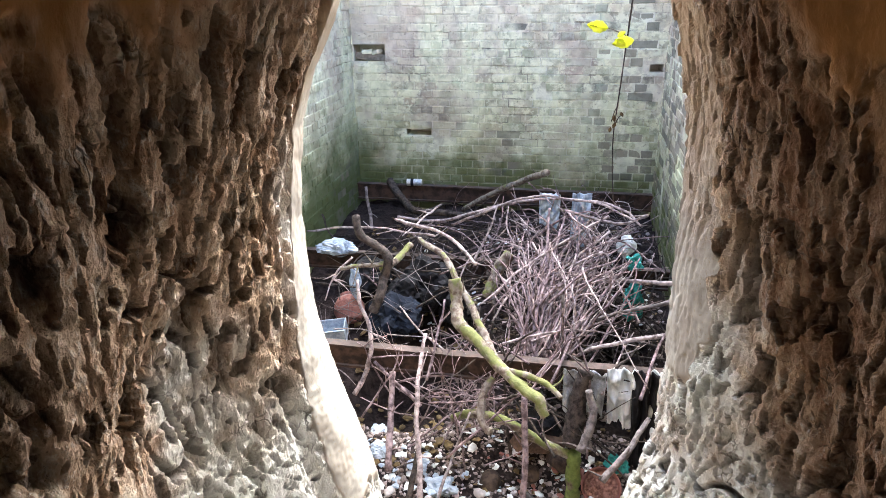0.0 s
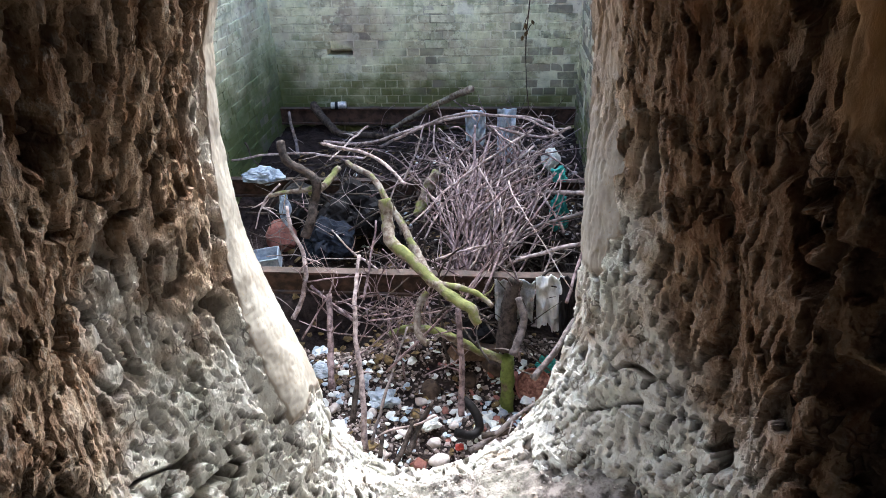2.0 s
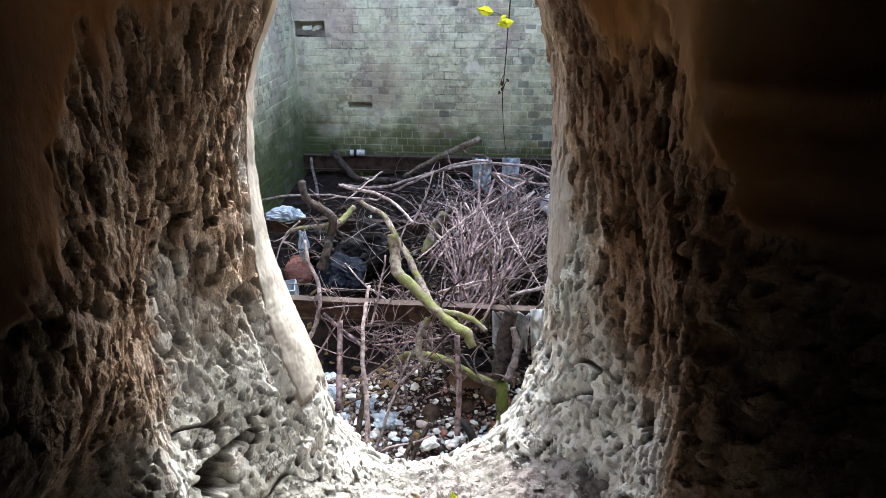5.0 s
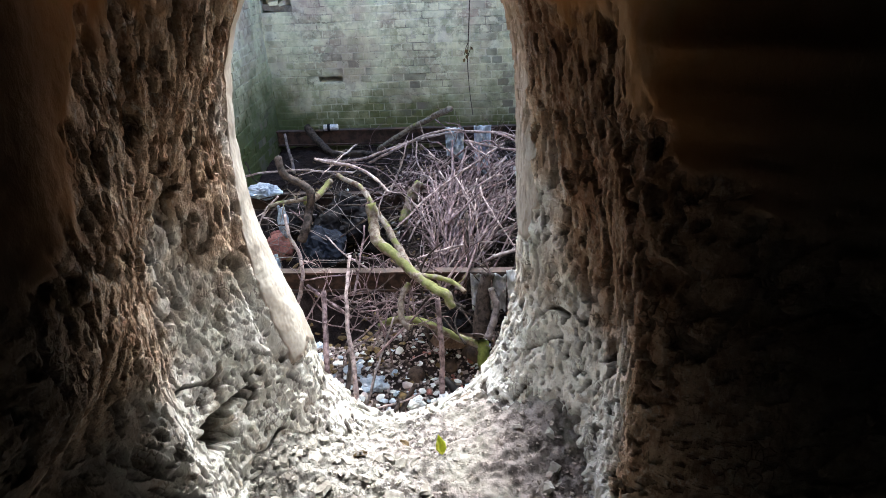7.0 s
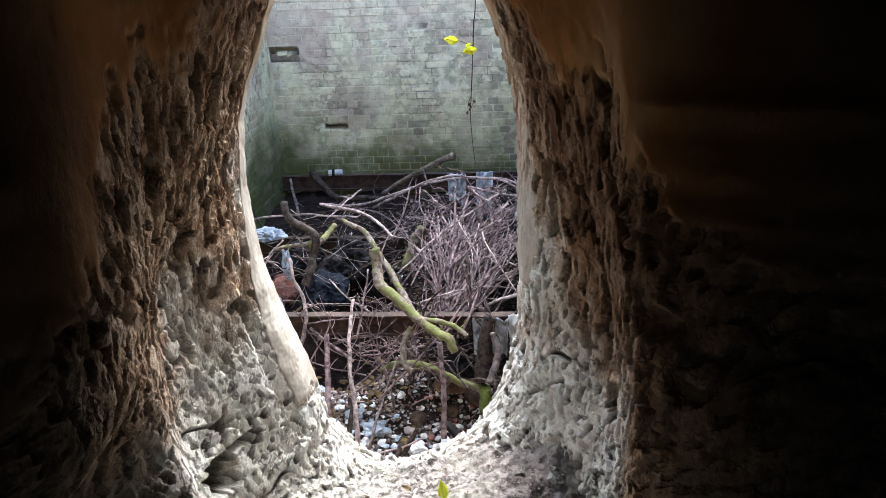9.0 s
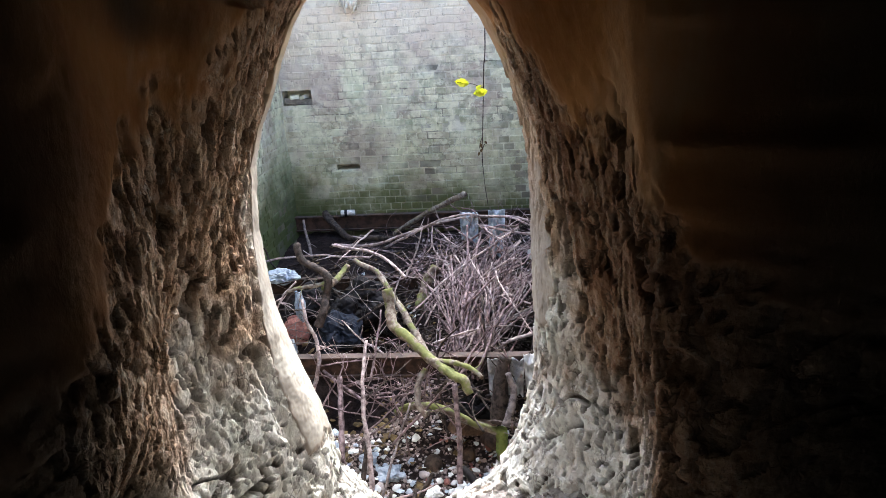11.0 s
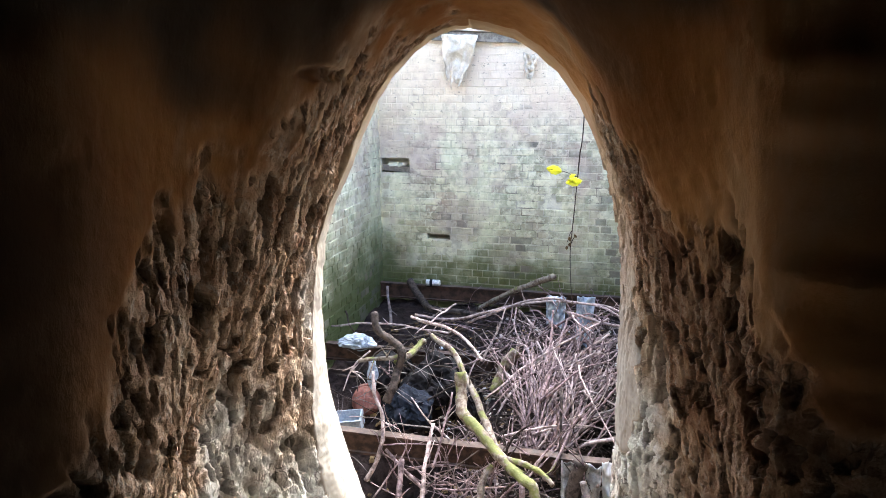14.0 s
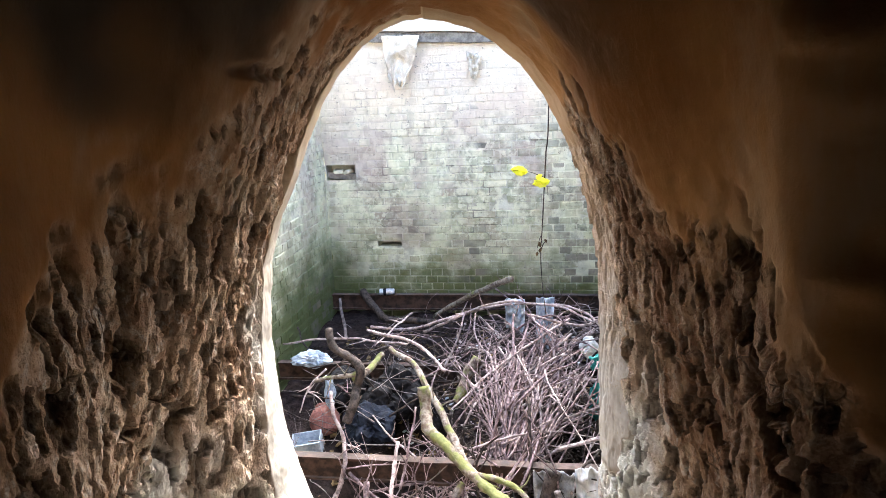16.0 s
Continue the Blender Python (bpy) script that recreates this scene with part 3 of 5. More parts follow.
def floor_height(u, v):
    p = Vector((u, v, 0))
    chip = noise.voronoi(Vector((u * 24, v * 24, 0)) + noise.noise_vector(p * 20) * 0.3)[0]
    loose = step(0.15, -0.25, u) + step(0.35, 0.5, u)
    dish = 1.25 * u * u * step(-0.5, 0.05, v) + 0.5 * max(0.0, abs(u) - 0.42) ** 1.5
    h = 0.012 + dish + 0.022 * noise.noise(p * 4) + 0.012 * noise.noise(p * 13) + 0.016 * abs(noise.noise(p * 27)) + 0.006 * noise.noise(p * 70)
    h += (0.004 + 0.008 * min(1.0, loose)) * noise.cell(Vector((u * 34, v * 34, 0)) + noise.noise_vector(p * 16) * 0.6) + 0.003 * noise.cell(Vector((u * 75, v * 75, 0)) + noise.noise_vector(p * 40) * 0.6)
    return h + 0.020 * loose * min(0.6, chip[1] - chip[0]) * step(-0.3, 0.3, noise.noise(p * 5)) - 0.09 * step(-0.3, 0.06, v) - 0.06 * step(0.06, 0.13, v)


def build_floor():
    us = [-0.7 + 0.0078 * i for i in range(181)]
    vs = [0.165 - 0.0085 * i for i in range(150)]
    while vs[-1] > -5.0:
        vs.append(vs[-1] - 0.06)
    verts = [tunnel(u + 0.004 * noise.noise(Vector((u * 40, v * 40, 1))), v, floor_height(u, v)) for v in vs for u in us]
    w = len(us)
    faces = [(i * w + k, i * w + k + 1, (i + 1) * w + k + 1, (i + 1) * w + k) for i in range(len(vs) - 1) for k in range(w - 1)]
    side_u = [0.62 + 0.05 * i for i in range(14)]
    side_v = [-0.6 - 0.05 * i for i in range(90)]
    n = len(side_u)
    side = [tunnel(u, v, 0.02 + 0.03 * noise.noise(Vector((u * 3, v * 3, 0))) + 0.012 * noise.noise(Vector((u * 11, v * 11, 0)))) for v in side_v for u in side_u]
    tagged(mesh_object("floor_side", side, [(i * n + k, i * n + k + 1, (i + 1) * n + k + 1, (i + 1) * n + k) for i in range(len(side_v) - 1) for k in range(n - 1)], M_FLOOR, True),
           "dark trodden soil beside the passage", "floor", kind="structure")
    ob = mesh_object("floor", verts, faces, M_FLOOR, True)
    ob.data.attributes.new("chalky", "FLOAT", "POINT").data.foreach_set("value", [step(0.18, -0.2, u + 0.25 * noise.noise(Vector((u * 4, v * 4, 2)))) for v in vs for u in us])
    tagged(ob, "trodden chalky soil on the tunnel floor", "floor", kind="structure")


def stone_shape(seed, sub=1):
    bm = bmesh.new()
    bmesh.ops.create_icosphere(bm, subdivisions=sub, radius=1)
    for v in bm.verts:
        v.co *= 1 + 0.6 * noise.noise(v.co * 1.3 + Vector((seed * 7.7, 0, 0))) + 0.2 * noise.noise(v.co * 2.7 + Vector((0, seed * 3.1, 0)))
    out = ([v.co.copy() for v in bm.verts], [tuple(v.index for v in f.verts) for f in bm.faces])
    bm.free()
    return out


STONES = [stone_shape(s) for s in range(9)]


def chip_shape(rng):
    """A thin angular flake of stone: an uneven polygon with a smaller upper face."""
    m = rng.randrange(5, 8)
    turn = [math.tau * (k + rng.uniform(-0.3, 0.3)) / m for k in range(m)]
    rim = [(math.cos(a) * rng.uniform(0.7, 1.15), math.sin(a) * rng.uniform(0.7, 1.15)) for a in turn]
    verts = [Vector((x, y, -0.5)) for x, y in rim] + [Vector((x * rng.uniform(0.45, 0.9), y * rng.uniform(0.45, 0.9), 0.5 + rng.uniform(-0.5, 0.3))) for x, y in rim]
    return verts, [tuple(range(m))[::-1], tuple(range(m, 2 * m))] + [(k, (k + 1) % m, m + (k + 1) % m, m + k) for k in range(m)]


CHIPS = [chip_shape(random.Random(s)) for s in range(14)]


def scatter(name, spots, material, label, category, shapes=STONES):
    """One mesh of loose pieces: spots are (place, size, flatness)."""
    verts, faces = [], []
    for place, size, flat in spots:
        sv, sf = random.choice(shapes)
        m = Euler((random.uniform(-0.5, 0.5), random.uniform(-0.5, 0.5), random.uniform(0, 6.3))).to_matrix()
        k, sx = len(verts), random.uniform(0.7, 1.3)
        verts += [Vector(place) + m @ Vector((c.x * size * sx, c.y * size, c.z * size * flat)) for c in sv]
        faces += [tuple(k + i for i in f) for f in sf]
    return tagged(mesh_object(name, verts, faces, material), label, category, kind="stuff")


build_tunnel()
build_floor()

# ---- the shaft ----
XL, XR, YB = -0.87, 2.0, 5.3
WALL_TOP, PIT = 2.6, -1.35


def pit_height(x, y):
    p = Vector((x, y, 0))
    h = -1.12 + 0.36 * step(2.6, 3.7, y) + 0.16 * step(3.9, 4.6, y)
    h -= 0.4 * math.exp(-((x - 0.15) / 0.45) ** 2 - ((y - 3.0) / 0.5) ** 2)
    h += 0.26 * math.exp(-((x - 1.3) / 0.5) ** 2 - ((y - 3.2) / 0.6) ** 2)
    h += 0.14 * math.exp(-((x - 1.0) / 0.5) ** 2 - ((y - 2.35) / 0.22) ** 2)
    return h + 0.06 * noise.noise(p * 2.3) + 0.035 * noise.noise(p * 7) + 0.015 * noise.noise(p * 22)


def build_pit():
    xs = [XL - 0.02 + i * 0.0255 for i in range(115)]
    ys = [0.3 + i * 0.0295 for i in range(171)]
    w = len(xs)
    verts = [(x, y, pit_height(x, y)) for y in ys for x in xs]
    faces = [(i * w + k, i * w + k + 1, (i + 1) * w + k + 1, (i + 1) * w + k) for i in range(len(ys) - 1) for k in range(w - 1)]
    tagged(mesh_object("floor_shaft", verts, faces, M_EARTH, True), "dark damp earth and litter at the bottom of the shaft", "floor", kind="structure")


build_pit()


def masonry(name, label, origin, along, normal, length, z0, z1, holes=(), rank=None, thick=0.3):
    """A brick wall: a core, a layer of mortar and bricks in Flemish bond. holes: (s0, s1, z0, z1) in the wall's face."""
    origin, along, normal = Vector(origin), Vector(along), Vector(normal)
    at = lambda s, d, z: origin + along * s + normal * d + Vector((0, 0, z))

    def slab(verts, faces, s0, s1, za, zb, d0, d1):
        k = len(verts)
        verts += [at(s, d, z) for d in (d0, d1) for z in (za, zb) for s in (s0, s1)]
        faces += [tuple(k + i for i in f) for f in ((0, 1, 3, 2), (4, 6, 7, 5), (0, 4, 5, 1), (2, 3, 7, 6), (0, 2, 6, 4), (1, 5, 7, 3))]

    verts, faces = [], []
    slab(verts, faces, -0.1, length + 0.1, z0, z1, -thick, -0.2)
    cuts = sorted({z0, z1, *(h[2] for h in holes), *(h[3] for h in holes)})
    for za, zb in zip(cuts, cuts[1:]):
        gaps = sorted((h[0], h[1]) for h in holes if h[2] < (za + zb) / 2 < h[3])
        s = 0.0
        for g0, g1 in gaps + [(length, length)]:
            if g0 - s > 0.001:
                slab(verts, faces, s, g0, za, zb, -0.198, -0.008)
            s = g1
    wall = tagged(mesh_object(name, verts, faces, M_MORTAR), label, "wall", kind="structure")
    shapes = {}
    for kind, size in (("stretcher", 0.2145), ("header", 0.102)):
        shapes[kind] = []
        for s in range(8):
            bm = box(-size / 2, size / 2, -0.06, 0, -0.0325, 0.0325, 0.005)
            for v in bm.verts:
                v.co += noise.noise_vector(v.co * 16 + Vector((s * 5.1, 0, 0))) * 0.0075
            me = bpy.data.meshes.new("brick")
            bm.to_mesh(me)
            bm.free()
            me.materials.append(M_BRICK)
            shapes[kind].append(me)
    turn = Matrix((along, -normal, (0, 0, 1))).transposed()
    turn = Matrix((along, normal, Vector((0, 0, 1)))).transposed() if along.cross(normal).z > 0 else turn
    spots = []
    row, z = 0, z0 + 0.0375
    while z < z1 - 0.03:
        s = -0.17 * (row % 2) - 0.02
        k = 0
        while s < length - 0.02:
            kind, size = ("header", 0.1125) if random.random() < (0.82 if row % 4 else 0.25) else ("stretcher", 0.225)
            mid = s + size / 2
            inside = mid - size / 2 > -0.06 and mid + size / 2 < length + 0.06
            if inside and not any(h[0] - 0.05 < mid < h[1] + 0.05 and h[2] - 0.02 < z < h[3] + 0.02 for h in holes):
                spots.append((kind, mid, z))
            s += size
            k += 1
        row += 1
        z += 0.075
    spots.sort(key=rank or (lambda q: abs(q[2] - 0.4) + 0.4 * abs(q[1] - length / 2)))
    verts, faces = [], []
    for i, (kind, s, z) in enumerate(spots):
        me = random.choice(shapes[kind])
        deep = random.choice((0, 0, 0.002, 0.003, -0.003, -0.006, -0.02 if random.random() < 0.25 else 0))
        m = Matrix.Translation(at(s + random.uniform(-0.003, 0.003), deep, z + random.uniform(-0.002, 0.002))) @ turn.to_4x4() @ pose(0, 0, 0, random.uniform(-0.6, 0.6), random.uniform(-0.8, 0.8), random.uniform(-1, 1))
        if turn.determinant() < 0 or (turn @ Vector((0, 1, 0))).dot(normal) < 0:
            m = m @ Matrix.Rotation(math.pi, 4, "Z")
        if i < 300:
            ob = new("brick", me)
            ob.parent = wall
            ob.matrix_world = m
        else:
            k = len(verts)
            verts += [m @ v.co for v in me.vertices]
            faces += [tuple(k + j for j in p.vertices) for p in me.polygons]
    if verts:
        rest = mesh_object("brickwork", verts, faces, M_BRICK)
        rest.parent = wall
        tagged(rest, kind="stuff")
    return wall


# ---- girders across the shaft ----
def girder(y, top, x0, x1, deep, material, label, tilt=0.0):
    ob = base("girder", (0, y, top), label, "beam", "girders across the shaft")
    w = 0.032
    for name, z0, z1, hw in (("top_flange", -0.014, 0, w), ("web", 0.014 - deep, -0.014, 0.012), ("bottom_flange", -deep, 0.014 - deep, w)):
        bm = bmesh.new()
        n = 40
        rows = []
        for i in range(n + 1):
            x = x0 + (x1 - x0) * i / n
            jag = 0.004 * noise.noise(Vector((x * 6, y, z0 * 20)))
            rows.append([bm.verts.new((x, a + jag, c + jag + tilt * x)) for a, c in ((-hw, z0), (hw, z0), (hw, z1), (-hw, z1))])
        for a, b in zip(rows, rows[1:]):
            for k in range(4):
                bm.faces.new((a[k], a[(k + 1) % 4], b[(k + 1) % 4], b[k]))
        bm.faces.new(rows[0][::-1])
        bm.faces.new(rows[-1])
        part(name, bm, material, ob)
    return ob


girder(2.35, -0.48, XL, XR, 0.15, M_RUST, "rusty iron girder spanning the shaft above the litter")
girder(3.75, -0.49, XL, XR, 0.15, M_RUST, "rusty iron girder half buried under brushwood")
girder(5.2, -0.36, XL, XR, 0.16, M_RUST, "rusty iron girder along the foot of the brick wall")


# ---- branches ----
def branch(bark, r0, r1, points, label, twigs=0):
    verts, faces = [], []
    seed = points[0][0] * 13
    line = spline(points, 7 * (len(points) - 1) + 5)
    for i, p in enumerate(line):
        p += noise.noise_vector(p * 6) * 0.012 + noise.noise_vector(p * 19) * 0.004
    thick = 1.0 if "moss" in bark else 0.85
    tube(verts, faces, line, r0 * thick, r1 * thick, 10, 0.25, seed)
    for i in range(twigs):
        a = line[random.randrange(len(line) // 5, len(line))]
        d = Vector((random.uniform(-1, 1), random.uniform(-0.6, 0.6), random.uniform(-0.5, 1))).normalized() * random.uniform(0.05, 0.16)
        tube(verts, faces, spline((a, a + d * 0.5 + noise.noise_vector(a * 30) * 0.02, a + d), 5), 0.006, 0.002, 5, 0.2)
    return tagged(mesh_object("branch", verts, faces, BARK[bark], True), label, "branch", "fallen branches in the shaft")


LABELS = {
    "moss": "fallen branch thickly covered in yellow-green moss",
    "mossbark": "fallen branch with grey bark and patches of moss",
    "bark": "brown dead branch standing in the litter",
    "pale": "bleached bare branch lying across the brushwood",
    "grey": "grey bare stick lying over the litter",
    "dark": "dark rotten branch with peeling bark",
}
branch("moss", 0.034, 0.024, ((0.677, 2.2, 0.07), (0.692, 2.15, -0.041), (0.725, 2.05, -0.109), (0.832, 1.95, -0.156), (0.955, 1.85, -0.216), (1.046, 1.75, -0.24), (1.125, 1.67, -0.234), (1.17, 1.63, -0.234), (1.201, 1.6, -0.298)), LABELS["moss"], 1)
branch("moss", 0.016, 0.013, ((1.016, 1.8, -0.219), (1.132, 1.74, -0.192), (1.216, 1.7, -0.209), (1.268, 1.66, -0.232)), LABELS["moss"], 1)
branch("mossbark", 0.017, 0.025, ((0.323, 2.9, -0.01), (0.486, 2.75, -0.028), (0.593, 2.6, -0.078), (0.67, 2.5, -0.144), (0.76, 2.35, -0.218), (0.843, 2.2, -0.284), (0.924, 2.05, -0.304), (0.974, 1.95, -0.314)), LABELS["mossbark"], 3)
branch("pale", 0.014, 0.012, ((0.112, 3.1, 0.05), (0.247, 3, 0.05), (0.458, 2.95, 0.026), (0.621, 2.8, -0.021), (0.715, 2.7, -0.072)), LABELS["pale"], 3)
branch("moss", 0.042, 0.036, ((0.882, 3.2, -0.193), (0.802, 3.15, -0.289), (0.737, 3.05, -0.466)), LABELS["moss"], 1)
branch("mossbark", 0.02, 0.018, ((0.923, 1.86, -0.297), (0.893, 1.8, -0.354), (0.879, 1.74, -0.434), (0.909, 1.7, -0.475), (0.947, 1.68, -0.485)), LABELS["mossbark"], 1)
branch("moss", 0.022, 0.026, ((0.662, 2.15, -0.793), (0.788, 2.12, -0.723), (0.957, 2.08, -0.711), (1.119, 2.05, -0.77), (1.248, 2.02, -0.813), (1.344, 2, -0.838)), LABELS["moss"], 1)
branch("pale", 0.012, 0.02, ((0.492, 2.3, -0.337), (0.493, 2.1, -0.479), (0.522, 1.9, -0.643), (0.573, 1.72, -0.844), (0.603, 1.55, -1.124)), LABELS["pale"], 3)
branch("bark", 0.007, 0.01, ((0.562, 2.5, -0.21), (0.544, 2.3, -0.414), (0.522, 2.15, -0.551)), LABELS["bark"], 3)
branch("bark", 0.02, 0.022, ((0.31, 2.2, -0.551), (0.332, 2.05, -0.715), (0.365, 1.82, -0.932)), LABELS["bark"], 2)
branch("bark", 0.018, 0.02, ((1.077, 1.95, -0.452), (1.093, 1.85, -0.609), (1.104, 1.76, -0.765), (1.111, 1.64, -0.931)), LABELS["bark"], 2)
branch("grey", 0.006, 0.011, ((0.792, 2, -0.623), (0.737, 1.85, -0.76), (0.705, 1.7, -0.827), (0.647, 1.52, -1.031)), LABELS["grey"], 1)
branch("bark", 0.012, 0.013, ((0.176, 2.3, -0.567), (0.318, 2.2, -0.623), (0.496, 2.1, -0.694)), LABELS["bark"], 3)
branch("dark", 0.03, 0.034, ((-0.048, 2.75, 0.187), (0.001, 2.7, 0.077), (0.125, 2.66, 0.016), (0.191, 2.62, -0.027), (0.169, 2.6, -0.146), (0.167, 2.5, -0.212), (0.128, 2.45, -0.308)), LABELS["dark"], 3)
branch("moss", 0.022, 0.026, ((0.241, 3, -0.09), (0.178, 2.8, -0.122), (0.14, 2.66, -0.12)), LABELS["moss"], 1)
branch("mossbark", 0.012, 0.018, ((-0.105, 2.6, -0.111), (0.093, 2.6, -0.069), (0.174, 2.64, -0.066)), LABELS["mossbark"], 3)
branch("pale", 0.012, 0.018, ((0.024, 2.5, -0.134), (0.071, 2.42, -0.264), (0.129, 2.38, -0.378), (0.151, 2.3, -0.507), (0.118, 2.25, -0.634), (0.065, 2.2, -0.73)), LABELS["pale"], 2)
branch("pale", 0.007, 0.011, ((0.83, 2.6, -0.392), (0.96, 2.9, -0.261), (1.143, 3.2, -0.105)), LABELS["pale"], 4)
branch("bark", 0.009, 0.016, ((1.111, 3.4, 0.071), (1.125, 3.1, -0.147), (1.092, 2.75, -0.354), (1.052, 2.4, -0.581)), LABELS["bark"], 6)
branch("pale", 0.008, 0.012, ((1.026, 3.2, -0.103), (1.181, 2.9, -0.348), (1.144, 2.7, -0.493), (1.063, 2.4, -0.561)), LABELS["pale"], 5)
branch("pale", 0.008, 0.012, ((1.378, 3.3, -0.024), (1.403, 3.1, -0.235), (1.337, 2.9, -0.434), (1.288, 2.6, -0.521)), LABELS["pale"], 5)
branch("dark", 0.045, 0.03, ((-0.45, 4.9, -0.24), (-0.29, 4.7, -0.33), (-0.11, 4.5, -0.38), (0.2, 4.4, -0.36), (0.44, 4.3, -0.35)), LABELS["dark"], 3)
branch("mossbark", 0.022, 0.028, ((0.29, 4.75, -0.44), (0.57, 4.6, -0.23), (0.88, 4.35, -0.01), (1.06, 4.07, 0.13)), LABELS["mossbark"], 3)
branch("pale", 0.01, 0.016, ((1.74, 3.5, -0.07), (1.63, 3.7, -0.02), (1.42, 3.8, -0.0), (1.0, 3.9, -0.03), (0.6, 3.95, -0.15), (0.23, 4.0, -0.29), (-0.14, 4.05, -0.29)), LABELS["pale"], 4)
branch("pale", 0.008, 0.014, ((1.67, 3.4, 0.01), (1.49, 3.6, 0.04), (1.21, 3.7, 0.05), (0.92, 3.8, 0.01), (0.66, 3.9, -0.13), (0.32, 4.0, -0.32)), LABELS["pale"], 4)
branch("pale", 0.01, 0.013, ((1.22, 3.5, 0.03), (1.45, 3.5, -0.03), (1.64, 3.5, -0.04), (1.78, 3.5, 0.03)), LABELS["pale"], 4)
branch("pale", 0.01, 0.01, ((-0.84, 3.8, -0.36), (-0.34, 3.7, -0.26), (0.31, 3.4, -0.18)), LABELS["pale"], 4)
branch("pale", 0.012, 0.02, ((1.39, 3.1, -0.33), (1.64, 3.05, -0.27), (1.93, 3.0, -0.24)), LABELS["pale"], 4)
branch("grey", 0.01, 0.016, ((1.26, 2.8, -0.52), (1.56, 2.75, -0.36), (1.89, 2.7, -0.21)), LABELS["grey"], 3)
branch("pale", 0.01, 0.016, ((1.23, 2.5, -0.61), (1.46, 2.5, -0.45), (1.82, 2.5, -0.34)), LABELS["pale"], 4)
branch("bark", 0.008, 0.018, ((1.22, 3.4, 0.01), (1.15, 3.0, -0.18), (1.09, 2.65, -0.36), (1.08, 2.4, -0.6)), LABELS["bark"], 6)
branch("bark", 0.006, 0.016, ((1.08, 3.3, -0.1), (1.13, 2.9, -0.33), (1.09, 2.55, -0.46), (1.07, 2.4, -0.62)), LABELS["bark"], 6)
branch("bark", 0.006, 0.014, ((1.55, 3.4, -0.15), (1.36, 3.0, -0.32), (1.17, 2.6, -0.44), (1.08, 2.4, -0.6)), LABELS["bark"], 6)
branch("bark", 0.006, 0.014, ((0.78, 3.0, -0.4), (0.97, 2.7, -0.44), (1.08, 2.42, -0.54)), LABELS["bark"], 6)
branch("bark", 0.006, 0.014, ((1.42, 3.3, -0.16), (1.32, 3.1, -0.25), (1.26, 2.75, -0.4), (1.15, 2.45, -0.55)), LABELS["bark"], 6)
branch("dark", 0.05, 0.06, ((1.39, 2.15, -0.39), (1.36, 2.1, -0.52), (1.33, 2.0, -0.77)), LABELS["dark"], 3)
branch("grey", 0.022, 0.03, ((1.4, 2.05, -0.44), (1.43, 2.0, -0.57), (1.38, 1.9, -0.72)), LABELS["grey"], 3)
branch("grey", 0.014, 0.02, ((1.67, 1.75, -0.37), (1.57, 1.6, -0.44), (1.45, 1.5, -0.53)), LABELS["grey"], 3)
branch("grey", 0.014, 0.018, ((-0.56, 4.5, -0.19), (-0.5, 4.4, -0.35), (-0.45, 4.3, -0.51)), LABELS["grey"], 3)
branch("pale", 0.006, 0.011, ((0.74, 3.6, 0.01), (0.69, 3.5, -0.15), (0.6, 3.4, -0.36)), LABELS["pale"], 4)
branch("pale", 0.006, 0.010, ((0.82, 3.6, 0.0), (0.82, 3.5, -0.14), (0.95, 3.4, -0.3), (1.04, 3.3, -0.41)), LABELS["pale"], 4)
branch("pale", 0.007, 0.012, ((1.52, 2.95, -0.16), (1.62, 2.85, -0.3), (1.7, 2.75, -0.4)), LABELS["pale"], 4)
branch("pale", 0.006, 0.012, ((1.31, 3.0, -0.09), (1.21, 2.8, -0.28), (1.02, 2.5, -0.52)), LABELS["pale"], 4)
branch("bark", 0.006, 0.013, ((1.63, 3.3, -0.12), (1.35, 3.0, -0.21), (1.19, 2.8, -0.24), (1.1, 2.7, -0.31)), LABELS["bark"], 6)
branch("pale", 0.006, 0.012, ((0.76, 2.6, -0.29), (0.96, 2.9, -0.19), (1.26, 3.2, -0.06), (1.51, 3.4, 0.03)), LABELS["pale"], 4)
branch("bark", 0.006, 0.012, ((1.66, 3.1, -0.15), (1.5, 2.9, -0.3), (1.35, 2.6, -0.42)), LABELS["bark"], 6)
branch("bark", 0.007, 0.012, ((0.94, 3.1, -0.17), (1.07, 2.8, -0.29), (1.16, 2.5, -0.5)), LABELS["bark"], 6)
branch("pale", 0.006, 0.010, ((0.13, 3.2, -0.11), (0.19, 3.6, -0.11), (0.24, 4.0, -0.14)), LABELS["pale"], 4)
branch("pale", 0.005, 0.009, ((-0.28, 2.7, -0.39), (-0.23, 2.8, -0.25), (-0.14, 2.9, -0.16)), LABELS["pale"], 4)
branch("pale", 0.005, 0.009, ((0.26, 2.6, -0.34), (0.41, 2.45, -0.4), (0.59, 2.3, -0.44)), LABELS["pale"], 4)
branch("dark", 0.016, 0.02, ((0.954, 1.66, -0.87), (0.887, 1.6, -0.972), (0.84, 1.45, -1.018)), LABELS["dark"], 1)
branch("dark", 0.014, 0.018, ((0.86, 1.6, -0.932), (0.825, 1.5, -0.99), (0.787, 1.4, -1.035)), LABELS["dark"], 1)
branch("dark", 0.012, 0.014, ((0.707, 1.6, -0.971), (0.697, 1.45, -1.058)), LABELS["dark"], 1)
branch("dark", 0.018, 0.02, ((0.523, 1.9, -0.84), (0.506, 1.7, -1.069)), LABELS["dark"], 1)
